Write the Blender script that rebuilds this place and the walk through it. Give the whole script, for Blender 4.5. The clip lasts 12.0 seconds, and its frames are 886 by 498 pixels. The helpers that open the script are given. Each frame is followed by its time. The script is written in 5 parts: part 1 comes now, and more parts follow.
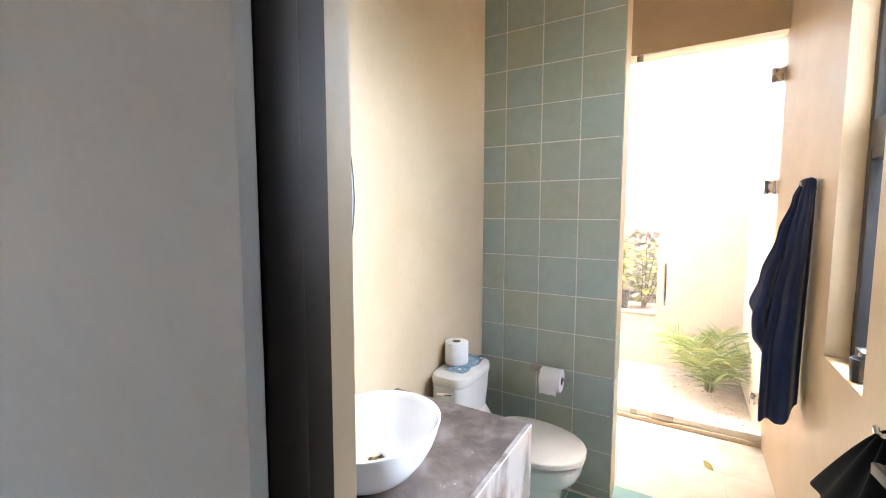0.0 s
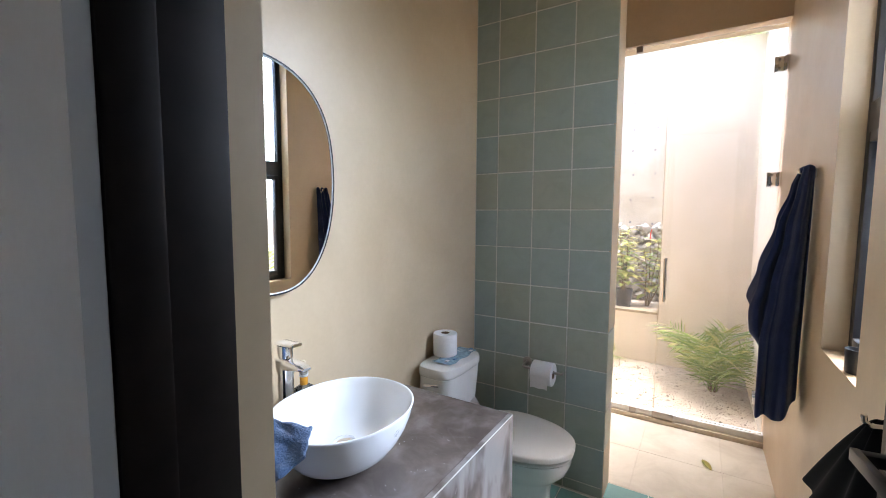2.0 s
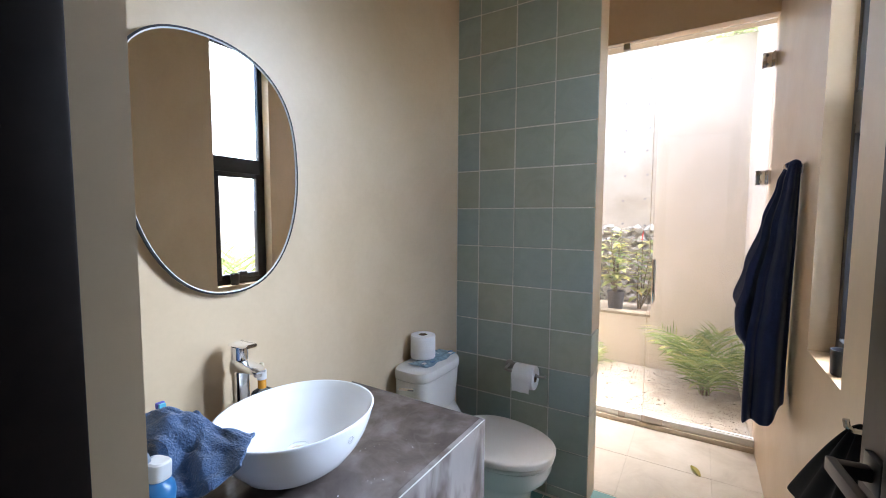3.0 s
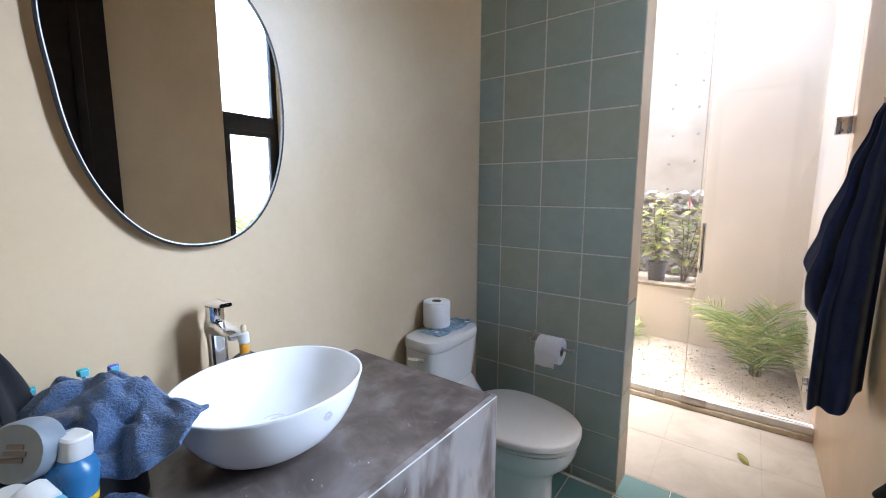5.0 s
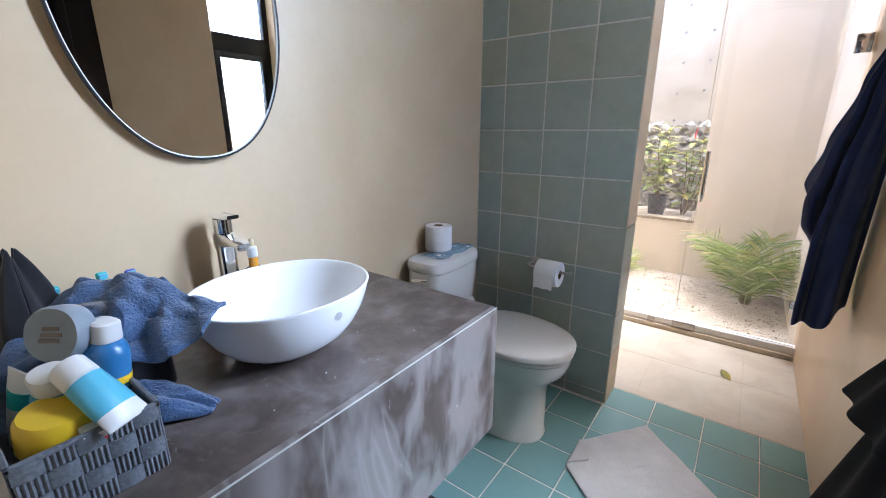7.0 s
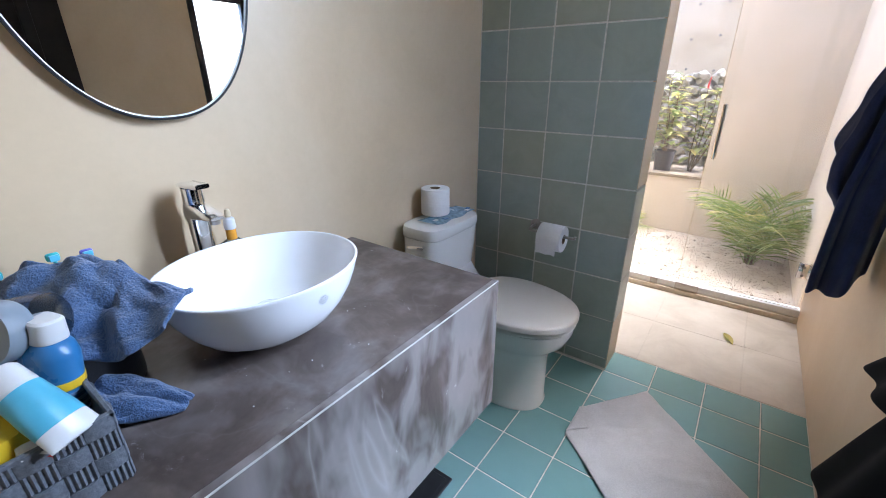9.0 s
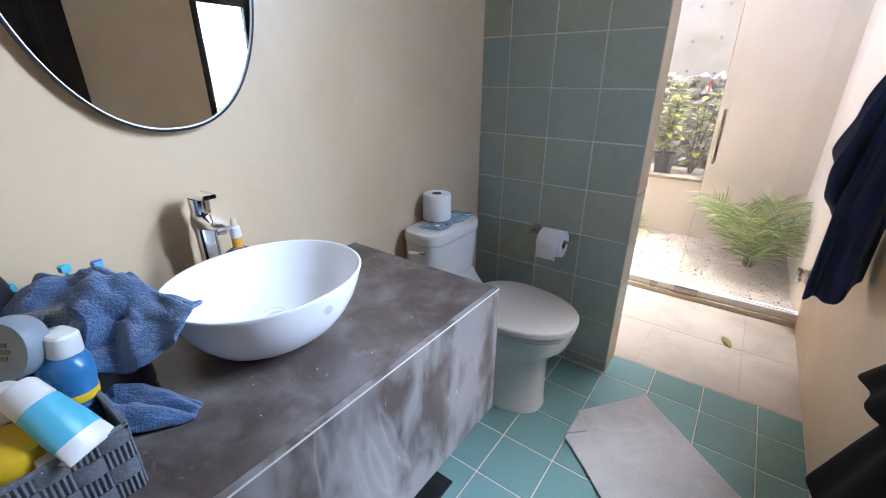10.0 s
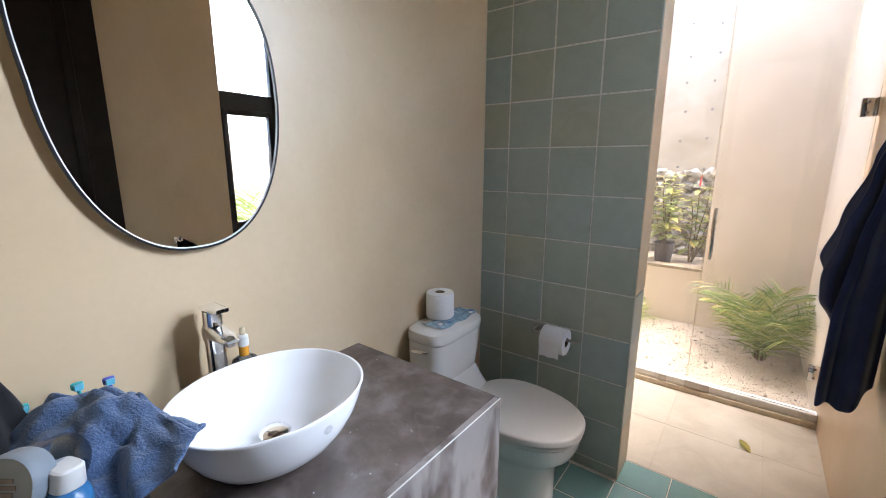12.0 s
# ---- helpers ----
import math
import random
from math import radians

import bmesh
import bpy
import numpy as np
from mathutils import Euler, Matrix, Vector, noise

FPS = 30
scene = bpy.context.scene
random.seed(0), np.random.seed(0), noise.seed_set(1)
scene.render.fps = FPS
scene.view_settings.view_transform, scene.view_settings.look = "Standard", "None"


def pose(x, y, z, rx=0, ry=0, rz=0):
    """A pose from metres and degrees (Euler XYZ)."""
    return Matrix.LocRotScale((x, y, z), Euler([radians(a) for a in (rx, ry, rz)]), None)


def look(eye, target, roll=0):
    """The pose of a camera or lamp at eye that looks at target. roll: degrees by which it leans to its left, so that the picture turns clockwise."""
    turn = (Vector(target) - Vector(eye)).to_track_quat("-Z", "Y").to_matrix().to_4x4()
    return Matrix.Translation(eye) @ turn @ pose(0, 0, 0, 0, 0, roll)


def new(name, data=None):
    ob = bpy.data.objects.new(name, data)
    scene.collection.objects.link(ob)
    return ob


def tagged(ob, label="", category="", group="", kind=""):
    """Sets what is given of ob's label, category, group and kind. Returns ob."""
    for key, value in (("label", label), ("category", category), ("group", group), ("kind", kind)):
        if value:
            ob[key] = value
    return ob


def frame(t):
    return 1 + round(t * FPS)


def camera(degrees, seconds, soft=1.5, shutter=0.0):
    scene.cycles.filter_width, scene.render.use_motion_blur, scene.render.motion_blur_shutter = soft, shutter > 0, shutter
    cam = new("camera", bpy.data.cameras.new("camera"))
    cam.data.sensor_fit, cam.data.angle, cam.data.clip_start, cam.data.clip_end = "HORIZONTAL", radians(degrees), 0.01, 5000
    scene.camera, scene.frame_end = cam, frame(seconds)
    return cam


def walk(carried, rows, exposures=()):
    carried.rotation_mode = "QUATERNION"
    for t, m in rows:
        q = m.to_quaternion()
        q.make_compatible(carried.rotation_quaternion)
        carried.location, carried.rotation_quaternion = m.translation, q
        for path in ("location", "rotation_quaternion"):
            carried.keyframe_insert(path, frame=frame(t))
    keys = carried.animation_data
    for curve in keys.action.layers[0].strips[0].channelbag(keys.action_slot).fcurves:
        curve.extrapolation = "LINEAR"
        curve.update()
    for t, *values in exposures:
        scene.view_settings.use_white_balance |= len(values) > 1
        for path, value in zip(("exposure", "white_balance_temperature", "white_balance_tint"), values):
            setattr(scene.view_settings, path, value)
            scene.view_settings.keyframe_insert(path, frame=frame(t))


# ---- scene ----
cam = camera(94.0, 12.0, soft=0.95)
PATH = [
    (0, (0.286, -2.167, 1.480), (-0.731, -0.454, 1.310), 0.1),
    (0.5, (0.290, -2.162, 1.488), (-0.743, -0.458, 1.312), 0.1),
    (1, (0.299, -2.158, 1.458), (-0.738, -0.457, 1.283), 0.1),
    (1.5, (0.345, -2.141, 1.457), (-0.707, -0.449, 1.281), 0.2),
    (2, (0.359, -2.096, 1.423), (-0.697, -0.406, 1.26), 0.3),
    (2.5, (0.387, -2.054, 1.401), (-0.666, -0.36, 1.251), 0.3),
    (3, (0.411, -1.993, 1.395), (-0.641, -0.298, 1.251), 0.3),
    (3.2, (0.425, -1.966, 1.396), (-0.656, -0.289, 1.246), 0.3),
    (4.8, (0.38, -1.793, 1.331), (-0.804, -0.203, 1.067), 0.3),
    (5, (0.374, -1.789, 1.317), (-0.806, -0.198, 1.043), 0.2),
    (5.5, (0.361, -1.786, 1.314), (-0.809, -0.205, 0.956), 0.2),
    (6, (0.376, -1.808, 1.318), (-0.794, -0.229, 0.943), 0.1),
    (6.5, (0.383, -1.815, 1.277), (-0.782, -0.24, 0.875), 0.1),
    (7, (0.384, -1.818, 1.25), (-0.758, -0.272, 0.699), 0.1),
    (7.5, (0.38, -1.804, 1.232), (-0.742, -0.282, 0.578), 0.1),
    (7.7, (0.371, -1.795, 1.227), (-0.741, -0.281, 0.541), 0.0),
    (9.5, (0.318, -1.718, 1.275), (-0.776, -0.227, 0.514), 0.0),
    (10, (0.322, -1.735, 1.29), (-0.771, -0.245, 0.525), 0.1),
    (10.5, (0.345, -1.751, 1.315), (-0.758, -0.248, 0.59), 0.0),
    (11, (0.356, -1.752, 1.347), (-0.768, -0.216, 0.732), 0.1),
    (11.5, (0.351, -1.742, 1.368), (-0.797, -0.18, 0.879), 0.2),
    (12, (0.343, -1.744, 1.385), (-0.839, -0.183, 0.978), 0.2),
]
EXPOSURES = [(0, 5.5, 6900, 17), (1.0, 5.15, 6800, 17), (2.0, 4.5, 6450, 17), (3.2, 4.42, 6250, 17), (5.0, 4.4, 6150, 17), (9.5, 4.4, 5950, 18), (10.5, 4.4, 6100, 18), (12.0, 4.3, 6700, 18)]
walk(cam, [(t, look(eye, target, roll)) for t, eye, target, roll in PATH], EXPOSURES)

# ---- world and light: bright overcast day ----
world = bpy.data.worlds.new("sky")
scene.world = world
world.use_nodes = True
wn = world.node_tree.nodes
sky = wn.new("ShaderNodeTexSky")
sky.sky_type, sky.sun_disc = "NISHITA", False
sky.sun_elevation, sky.sun_rotation = radians(72), radians(47)
sky.air_density, sky.dust_density, sky.ozone_density = 1.0, 3.0, 1.0
world.node_tree.links.new(sky.outputs[0], wn["Background"].inputs[0])
wn["Background"].inputs[1].default_value = 0.15
sun_data = bpy.data.lights.new("sun", "SUN")
sun_data.energy, sun_data.angle, sun_data.color = 1.1, radians(40), (1.0, 0.985, 0.96)
sun = new("sun", sun_data)
# the sky's light in the tall window
glow_data = bpy.data.lights.new("window_skylight", "AREA")
glow_data.shape, glow_data.size, glow_data.size_y = "RECTANGLE", 0.50, 1.50
glow_data.energy, glow_data.color, glow_data.spread = 3.5, (0.66, 0.82, 1.0), radians(80)
glow = new("window_skylight", glow_data)
glow.matrix_world = look((1.18, 0.06, 2.10), (1.18 - 0.70, 0.06 - 0.73, 2.10 - 0.62))
sun.matrix_world = look((0.73 * 5, 0.68 * 5, 15.4), (0, 0, 0))


# ---- materials ----
class Nodes:
    """Small builder round one node material."""

    def __init__(self, name, rough=0.5, metal=0.0, spec=0.5):
        self.mat = bpy.data.materials.new(name)
        self.mat.use_nodes = True
        self.t = self.mat.node_tree
        self.b = self.t.nodes["Principled BSDF"]
        self.b.inputs["Roughness"].default_value = rough
        self.b.inputs["Metallic"].default_value = metal
        self.b.inputs["Specular IOR Level"].default_value = spec

    def add(self, kind, **values):
        n = self.t.nodes.new(kind)
        for k, v in values.items():
            n.inputs[k].default_value = v
        return n

    def link(self, a, b):
        self.t.links.new(a, b)

    def coords(self):
        return self.add("ShaderNodeNewGeometry").outputs["Position"]

    def noise(self, scale, detail=4.0, rough=0.55, warp=0.0, vec=None):
        n = self.add("ShaderNodeTexNoise", Scale=scale, Detail=detail, Roughness=rough, Distortion=warp)
        self.link(vec or self.coords(), n.inputs["Vector"])
        return n.outputs["Fac"]

    def ramp(self, fac, stops):
        n = self.add("ShaderNodeValToRGB")
        e = n.color_ramp.elements
        while len(e) < len(stops):
            e.new(0.5)
        for el, (p, c) in zip(e, stops):
            el.position, el.color = p, (*c, 1) if len(c) == 3 else c
        self.link(fac, n.inputs[0])
        return n.outputs[0]

    def mix(self, fac, a, b, mode="MIX"):
        n = self.t.nodes.new("ShaderNodeMix")
        n.data_type, n.blend_type = "RGBA", mode
        for slot, v in ((0, fac), (6, a), (7, b)):
            if isinstance(v, (int, float)):
                n.inputs[slot].default_value = v
            elif isinstance(v, tuple):
                n.inputs[slot].default_value = (*v, 1)
            else:
                self.link(v, n.inputs[slot])
        return n.outputs[2]

    def color(self, v):
        if isinstance(v, tuple):
            self.b.inputs["Base Color"].default_value = (*v, 1)
        else:
            self.link(v, self.b.inputs["Base Color"])

    def rough(self, fac, lo, hi):
        n = self.add("ShaderNodeMapRange")
        n.inputs["To Min"].default_value, n.inputs["To Max"].default_value = lo, hi
        self.link(fac, n.inputs[0])
        self.link(n.outputs[0], self.b.inputs["Roughness"])

    def bump(self, fac, strength, dist=0.002):
        n = self.add("ShaderNodeBump", Strength=strength, Distance=dist)
        self.link(fac, n.inputs["Height"])
        self.link(n.outputs[0], self.b.inputs["Normal"])

    def chance(self):
        return self.add("ShaderNodeObjectInfo").outputs["Random"]


def plaster(name, lo, mid, hi, rough=0.55, scale=1.6):
    m = Nodes(name, rough)
    big, fine = m.noise(scale, 5, 0.6, 0.6), m.noise(55, 4)
    c = m.ramp(big, [(0.3, lo), (0.5, mid), (0.72, hi)])
    m.color(m.mix(0.05, c, m.ramp(fine, [(0.3, (0.35, 0.32, 0.3)), (0.7, (1, 1, 1))]), "MULTIPLY"))
    m.rough(m.noise(4, 4), rough - 0.12, rough + 0.12)
    m.bump(m.mix(0.6, fine, big), 0.05, 0.004)
    return m.mat


def tile_mat(name, a, b, c, rough, cloudy=0.4):
    m = Nodes(name, rough)
    base = m.ramp(m.chance(), [(0.0, a), (0.5, b), (1.0, c)])
    cloud = m.ramp(m.noise(9, 5, 0.6, 0.8), [(0.3, (0.72, 0.74, 0.70)), (0.6, (1, 1, 1)), (0.8, (1.12, 1.1, 1.06))])
    m.color(m.mix(cloudy, base, cloud, "MULTIPLY"))
    m.rough(m.noise(14, 4), rough - 0.08, rough + 0.14)
    m.bump(m.noise(30, 4), 0.12, 0.002)
    return m.mat


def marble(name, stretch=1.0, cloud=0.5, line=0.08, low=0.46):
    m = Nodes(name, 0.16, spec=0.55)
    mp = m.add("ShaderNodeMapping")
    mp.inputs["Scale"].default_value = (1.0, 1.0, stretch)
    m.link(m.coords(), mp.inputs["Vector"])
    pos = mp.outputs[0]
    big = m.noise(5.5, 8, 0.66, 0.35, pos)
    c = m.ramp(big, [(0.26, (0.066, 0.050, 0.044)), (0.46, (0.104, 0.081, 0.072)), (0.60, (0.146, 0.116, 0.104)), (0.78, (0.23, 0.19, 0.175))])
    # pale patches in the colour: mottling, and on the front painted light dapples
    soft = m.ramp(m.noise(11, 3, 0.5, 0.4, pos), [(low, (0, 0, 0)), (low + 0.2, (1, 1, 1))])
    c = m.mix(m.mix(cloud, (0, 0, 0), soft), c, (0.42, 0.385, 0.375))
    v = m.noise(1.7, 5, 0.5, 0.5, pos)
    vein = m.ramp(v, [(0.494, (0, 0, 0)), (0.5, (1, 1, 1)), (0.506, (0, 0, 0))])
    c = m.mix(m.mix(line, (0, 0, 0), vein), c, (0.60, 0.56, 0.55))
    dust = m.ramp(m.noise(26, 6, 0.7, 0.5, pos), [(0.62, (0, 0, 0)), (0.72, (1, 1, 1))])
    c = m.mix(m.mix(0.12, (0, 0, 0), dust), c, (0.5, 0.47, 0.46))
    m.color(c)
    m.rough(dust, 0.16, 0.34)
    m.bump(big, 0.03, 0.002)
    return m.mat


def plain(name, color, rough=0.4, metal=0.0, vary=0.15, scale=30, bump=0.05, spec=0.5):
    m = Nodes(name, rough, metal, spec)
    n = m.noise(scale, 4)
    dark = tuple(v * (1 - vary) for v in color)
    m.color(m.ramp(n, [(0.3, dark), (0.7, color)]))
    m.rough(m.noise(scale * 0.4, 4), max(rough - 0.06, 0.02), min(rough + 0.08, 1))
    if bump:
        m.bump(n, bump, 0.002)
    return m.mat


def cloth(name, dark, light, pile=420, bump=0.6, depth=0.003, sheen=0.3):
    m = Nodes(name, 0.95, spec=0.15)
    n = m.noise(pile, 3, 0.7)
    big = m.noise(14, 4)
    m.color(m.mix(0.35, m.ramp(n, [(0.3, dark), (0.68, light)]), m.ramp(big, [(0.3, dark), (0.7, light)])))
    m.b.inputs["Sheen Weight"].default_value = sheen
    m.bump(n, bump, depth)
    return m.mat


def glass(name, tint, rough=0.0, film=0.0):
    """Clear sheet with a mirror-like surface; film: the share of painted haze mixed into it."""
    m = bpy.data.materials.new(name)
    m.use_nodes = True
    t = m.node_tree
    t.nodes.remove(t.nodes["Principled BSDF"])
    tr, gl, mx, fr = (t.nodes.new("ShaderNode" + k) for k in ("BsdfTransparent", "BsdfGlossy", "MixShader", "Fresnel"))
    tr.inputs[0].default_value = (*tint, 1)
    gl.inputs["Roughness"].default_value = rough
    fr.inputs[0].default_value = 1.45
    for a, b in ((fr.outputs[0], mx.inputs[0]), (tr.outputs[0], mx.inputs[1]), (gl.outputs[0], mx.inputs[2])):
        t.links.new(a, b)
    last = mx.outputs[0]
    # translucent layer paints a pale veil of glare over what lies behind
    if film:
        haze, over = t.nodes.new("ShaderNodeBsdfTranslucent"), t.nodes.new("ShaderNodeMixShader")
        haze_noise, amount = t.nodes.new("ShaderNodeTexNoise"), t.nodes.new("ShaderNodeMapRange")
        haze_noise.inputs["Scale"].default_value = 5.0
        haze_noise.inputs["Detail"].default_value = 6.0
        amount.inputs["To Min"].default_value, amount.inputs["To Max"].default_value = film * 0.5, film * 1.5
        haze.inputs[0].default_value = (0.9, 0.88, 0.84, 1)
        for a, b in ((haze_noise.outputs["Fac"], amount.inputs[0]), (amount.outputs[0], over.inputs[0]), (last, over.inputs[1]), (haze.outputs[0], over.inputs[2])):
            t.links.new(a, b)
        last = over.outputs[0]
    t.links.new(last, t.nodes["Material Output"].inputs[0])
    return m


M_CREAM = plaster("cream polished plaster", (0.535, 0.405, 0.256), (0.585, 0.449, 0.292), (0.63, 0.498, 0.340), 0.42)
M_GARDEN_WALL = plaster("cream outdoor plaster", (0.50, 0.43, 0.335), (0.54, 0.47, 0.37), (0.58, 0.51, 0.415), 0.8)
M_CEILING = plaster("ceiling plaster", (0.68, 0.60, 0.48), (0.72, 0.63, 0.51), (0.75, 0.66, 0.54), 0.8)
M_BEDROOM = plaster("grey bedroom plaster", (0.50, 0.51, 0.49), (0.55, 0.56, 0.54), (0.60, 0.61, 0.59), 0.7)
M_CONCRETE = plaster("weathered white concrete", (0.29, 0.245, 0.185), (0.35, 0.300, 0.232), (0.40, 0.350, 0.278), 0.85, 3.0)
M_TILE = tile_mat("green cement wall tile", (0.390, 0.412, 0.318), (0.358, 0.414, 0.345), (0.335, 0.410, 0.388), 0.30)
M_TILE_PALE = tile_mat("pale grey green tile", (0.42, 0.43, 0.36), (0.44, 0.45, 0.38), (0.46, 0.47, 0.40), 0.34)
M_FLOOR_TILE = tile_mat("teal cement floor tile", (0.18, 0.33, 0.315), (0.197, 0.362, 0.355), (0.23, 0.40, 0.405), 0.17, 0.12)
M_GROUT = plain("pale grout", (0.78, 0.77, 0.70), 0.9, vary=0.3, scale=90)
M_STONE = plaster("cream travertine", (0.47, 0.415, 0.335), (0.55, 0.495, 0.41), (0.62, 0.565, 0.485), 0.42, 4.0)
M_MARBLE = marble("grey brown marble", 1.0, 0.16, 0.03)
# strong pale patches here paint the window's dappled light into the colour
M_MARBLE_FRONT = marble("mottled grey brown marble with painted dapples", 0.46, 0.48, 0.20, 0.36)
M_CERAMIC = plain("white glazed ceramic", (0.86, 0.875, 0.895), 0.07, vary=0.02, scale=6, bump=0.0)
M_TOILET = plain("off-white glazed ceramic", (0.76, 0.735, 0.685), 0.15, vary=0.03, scale=6, bump=0.0)
M_SEAT = plain("off-white seat plastic", (0.66, 0.62, 0.56), 0.34, vary=0.03, scale=8, bump=0.02)
M_CHROME = plain("chrome", (0.94, 0.95, 0.97), 0.10, 1.0, vary=0.04, bump=0.0)
M_NICKEL = plain("brushed nickel", (0.45, 0.41, 0.37), 0.32, 1.0, vary=0.2)
M_BLACK = plain("black painted metal", (0.016, 0.017, 0.020), 0.38, vary=0.3)
M_DARK_WOOD = plain("near-black stained wood", (0.018, 0.012, 0.010), 0.48, vary=0.45, scale=18, bump=0.15, spec=0.22)
MIRROR_NODES = Nodes("mirror silver", 0.0, 1.0)
MIRROR_NODES.color((0.92, 0.93, 0.92))
M_MIRROR = MIRROR_NODES.mat
M_GLASS = glass("clear glass", (0.965, 0.985, 0.975))
M_HAZE_GLASS = glass("shower glass with added haze", (0.965, 0.985, 0.975), 0.0, 0.014)
M_JAR_GLASS = glass("frosted jar glass", (0.62, 0.68, 0.74), 0.2)
M_NAVY = cloth("navy towelling", (0.008, 0.013, 0.045), (0.026, 0.042, 0.125), 260, 0.5)
M_BLUE = cloth("denim blue towelling", (0.035, 0.070, 0.150), (0.100, 0.175, 0.33), 190, 1.0, 0.006)
M_BLACK_CLOTH = cloth("black cotton", (0.003, 0.003, 0.004), (0.007, 0.007, 0.009), 500, 0.2, 0.002, 0.02)
M_PALE_AMBER = plain("pale amber plastic", (0.66, 0.55, 0.36), 0.4)
M_GREY_BAG = cloth("charcoal nylon", (0.008, 0.008, 0.010), (0.022, 0.022, 0.025), 500, 0.2)
M_MAT = cloth("grey cotton bath mat", (0.46, 0.455, 0.46), (0.64, 0.635, 0.635), 220, 0.8, 0.004)
M_WEAVE = plain("grey woven strap", (0.16, 0.18, 0.21), 0.7, vary=0.4, scale=160, bump=0.5)
M_PAPER = plain("white tissue paper", (0.80, 0.79, 0.77), 0.95, vary=0.06, scale=120, bump=0.3)
M_CARD = plain("brown cardboard", (0.22, 0.15, 0.09), 0.9)
M_PLASTIC_WHITE = plain("white plastic", (0.64, 0.64, 0.63), 0.3, vary=0.03)
M_PLASTIC_BLUE = plain("blue plastic", (0.03, 0.16, 0.36), 0.28, vary=0.08)
M_PLASTIC_CYAN = plain("cyan plastic", (0.10, 0.46, 0.62), 0.3, vary=0.15)
M_PLASTIC_YELLOW = plain("yellow plastic", (0.68, 0.45, 0.02), 0.32, vary=0.08)
M_PLASTIC_GREEN = plain("turquoise plastic", (0.02, 0.42, 0.42), 0.3)
M_PLASTIC_VIOLET = plain("blue violet plastic", (0.10, 0.10, 0.45), 0.3)
M_RED = plain("red print", (0.55, 0.04, 0.03), 0.5)
M_ORANGE = plain("amber liquid", (0.75, 0.33, 0.04), 0.15)
M_WHITE_METAL = plain("white enamelled metal", (0.74, 0.74, 0.72), 0.35, vary=0.1)
M_BEIGE_SILL = plain("beige stone sill", (0.58, 0.50, 0.38), 0.6, vary=0.25)
M_SOIL = plaster("sandy soil", (0.23, 0.18, 0.13), (0.31, 0.25, 0.185), (0.37, 0.31, 0.24), 0.95, 9.0)
M_BARK = plain("brown palm stem", (0.16, 0.11, 0.05), 0.85, vary=0.5)
M_POT = plain("black plastic pot", (0.02, 0.02, 0.025), 0.5)
M_TEXT = plain("grey print", (0.10, 0.11, 0.13), 0.6)


def island_mat(name, stops, rough, bump=0.4, scale=40, sheer=0.0):
    m = Nodes(name, rough)
    r = m.add("ShaderNodeNewGeometry").outputs["Random Per Island"]
    c = m.ramp(r, stops)
    m.color(m.mix(0.4, c, m.ramp(m.noise(scale, 4), [(0.3, (0.55, 0.55, 0.5)), (0.7, (1, 1, 1))]), "MULTIPLY"))
    m.bump(m.noise(scale, 4), bump, 0.004)
    if sheer:
        tr, add = m.add("ShaderNodeBsdfTranslucent"), m.t.nodes.new("ShaderNodeMixShader")
        m.link(c, tr.inputs[0])
        add.inputs[0].default_value = sheer
        m.link(m.b.outputs[0], add.inputs[1])
        m.link(tr.outputs[0], add.inputs[2])
        m.link(add.outputs[0], m.t.nodes["Material Output"].inputs[0])
    return m.mat


M_GRAVEL = island_mat("pale gravel", [(0.0, (0.27, 0.22, 0.165)), (0.35, (0.33, 0.27, 0.205)), (0.7, (0.40, 0.335, 0.26)), (1.0, (0.30, 0.25, 0.19))], 0.9)
M_ROCK = island_mat("grey limestone rubble", [(0.0, (0.17, 0.15, 0.12)), (0.5, (0.26, 0.235, 0.195)), (1.0, (0.38, 0.35, 0.30))], 0.9, 0.8, 18)
M_FROND = island_mat("palm leaf", [(0.0, (0.13, 0.18, 0.04)), (0.45, (0.20, 0.26, 0.06)), (0.8, (0.29, 0.31, 0.09)), (1.0, (0.42, 0.35, 0.13))], 0.45, 0.1, sheer=0.35)
M_STRAP = island_mat("bromeliad leaf", [(0.0, (0.16, 0.24, 0.06)), (0.5, (0.32, 0.34, 0.09)), (1.0, (0.48, 0.38, 0.11))], 0.45, 0.1, sheer=0.3)


# ---- mesh helpers ----
def box(bm, x0, x1, y0, y1, z0, z1, bevel=0.0, segs=2):
    vs = [bm.verts.new((x, y, z)) for x in (x0, x1) for y in (y0, y1) for z in (z0, z1)]
    fs = [bm.faces.new([vs[i] for i in q]) for q in ((0, 1, 3, 2), (4, 6, 7, 5), (0, 4, 5, 1), (2, 3, 7, 6), (0, 2, 6, 4), (1, 5, 7, 3))]
    if bevel:
        edges = list({e for f in fs for e in f.edges})
        bmesh.ops.bevel(bm, geom=edges, offset=bevel, segments=segs, profile=0.5, affect="EDGES", clamp_overlap=True)
    return vs


def loft(bm, rings, cap_start=True, cap_end=True, closed=True):
    rows = [[bm.verts.new(p) for p in ring] for ring in rings]
    n = len(rows[0])
    for a, b in zip(rows, rows[1:]):
        for i in range(n if closed else n - 1):
            j = (i + 1) % n
            bm.faces.new((a[i], a[j], b[j], b[i]))
    if cap_start:
        bm.faces.new(rows[0][::-1])
    if cap_end:
        bm.faces.new(rows[-1])
    return rows


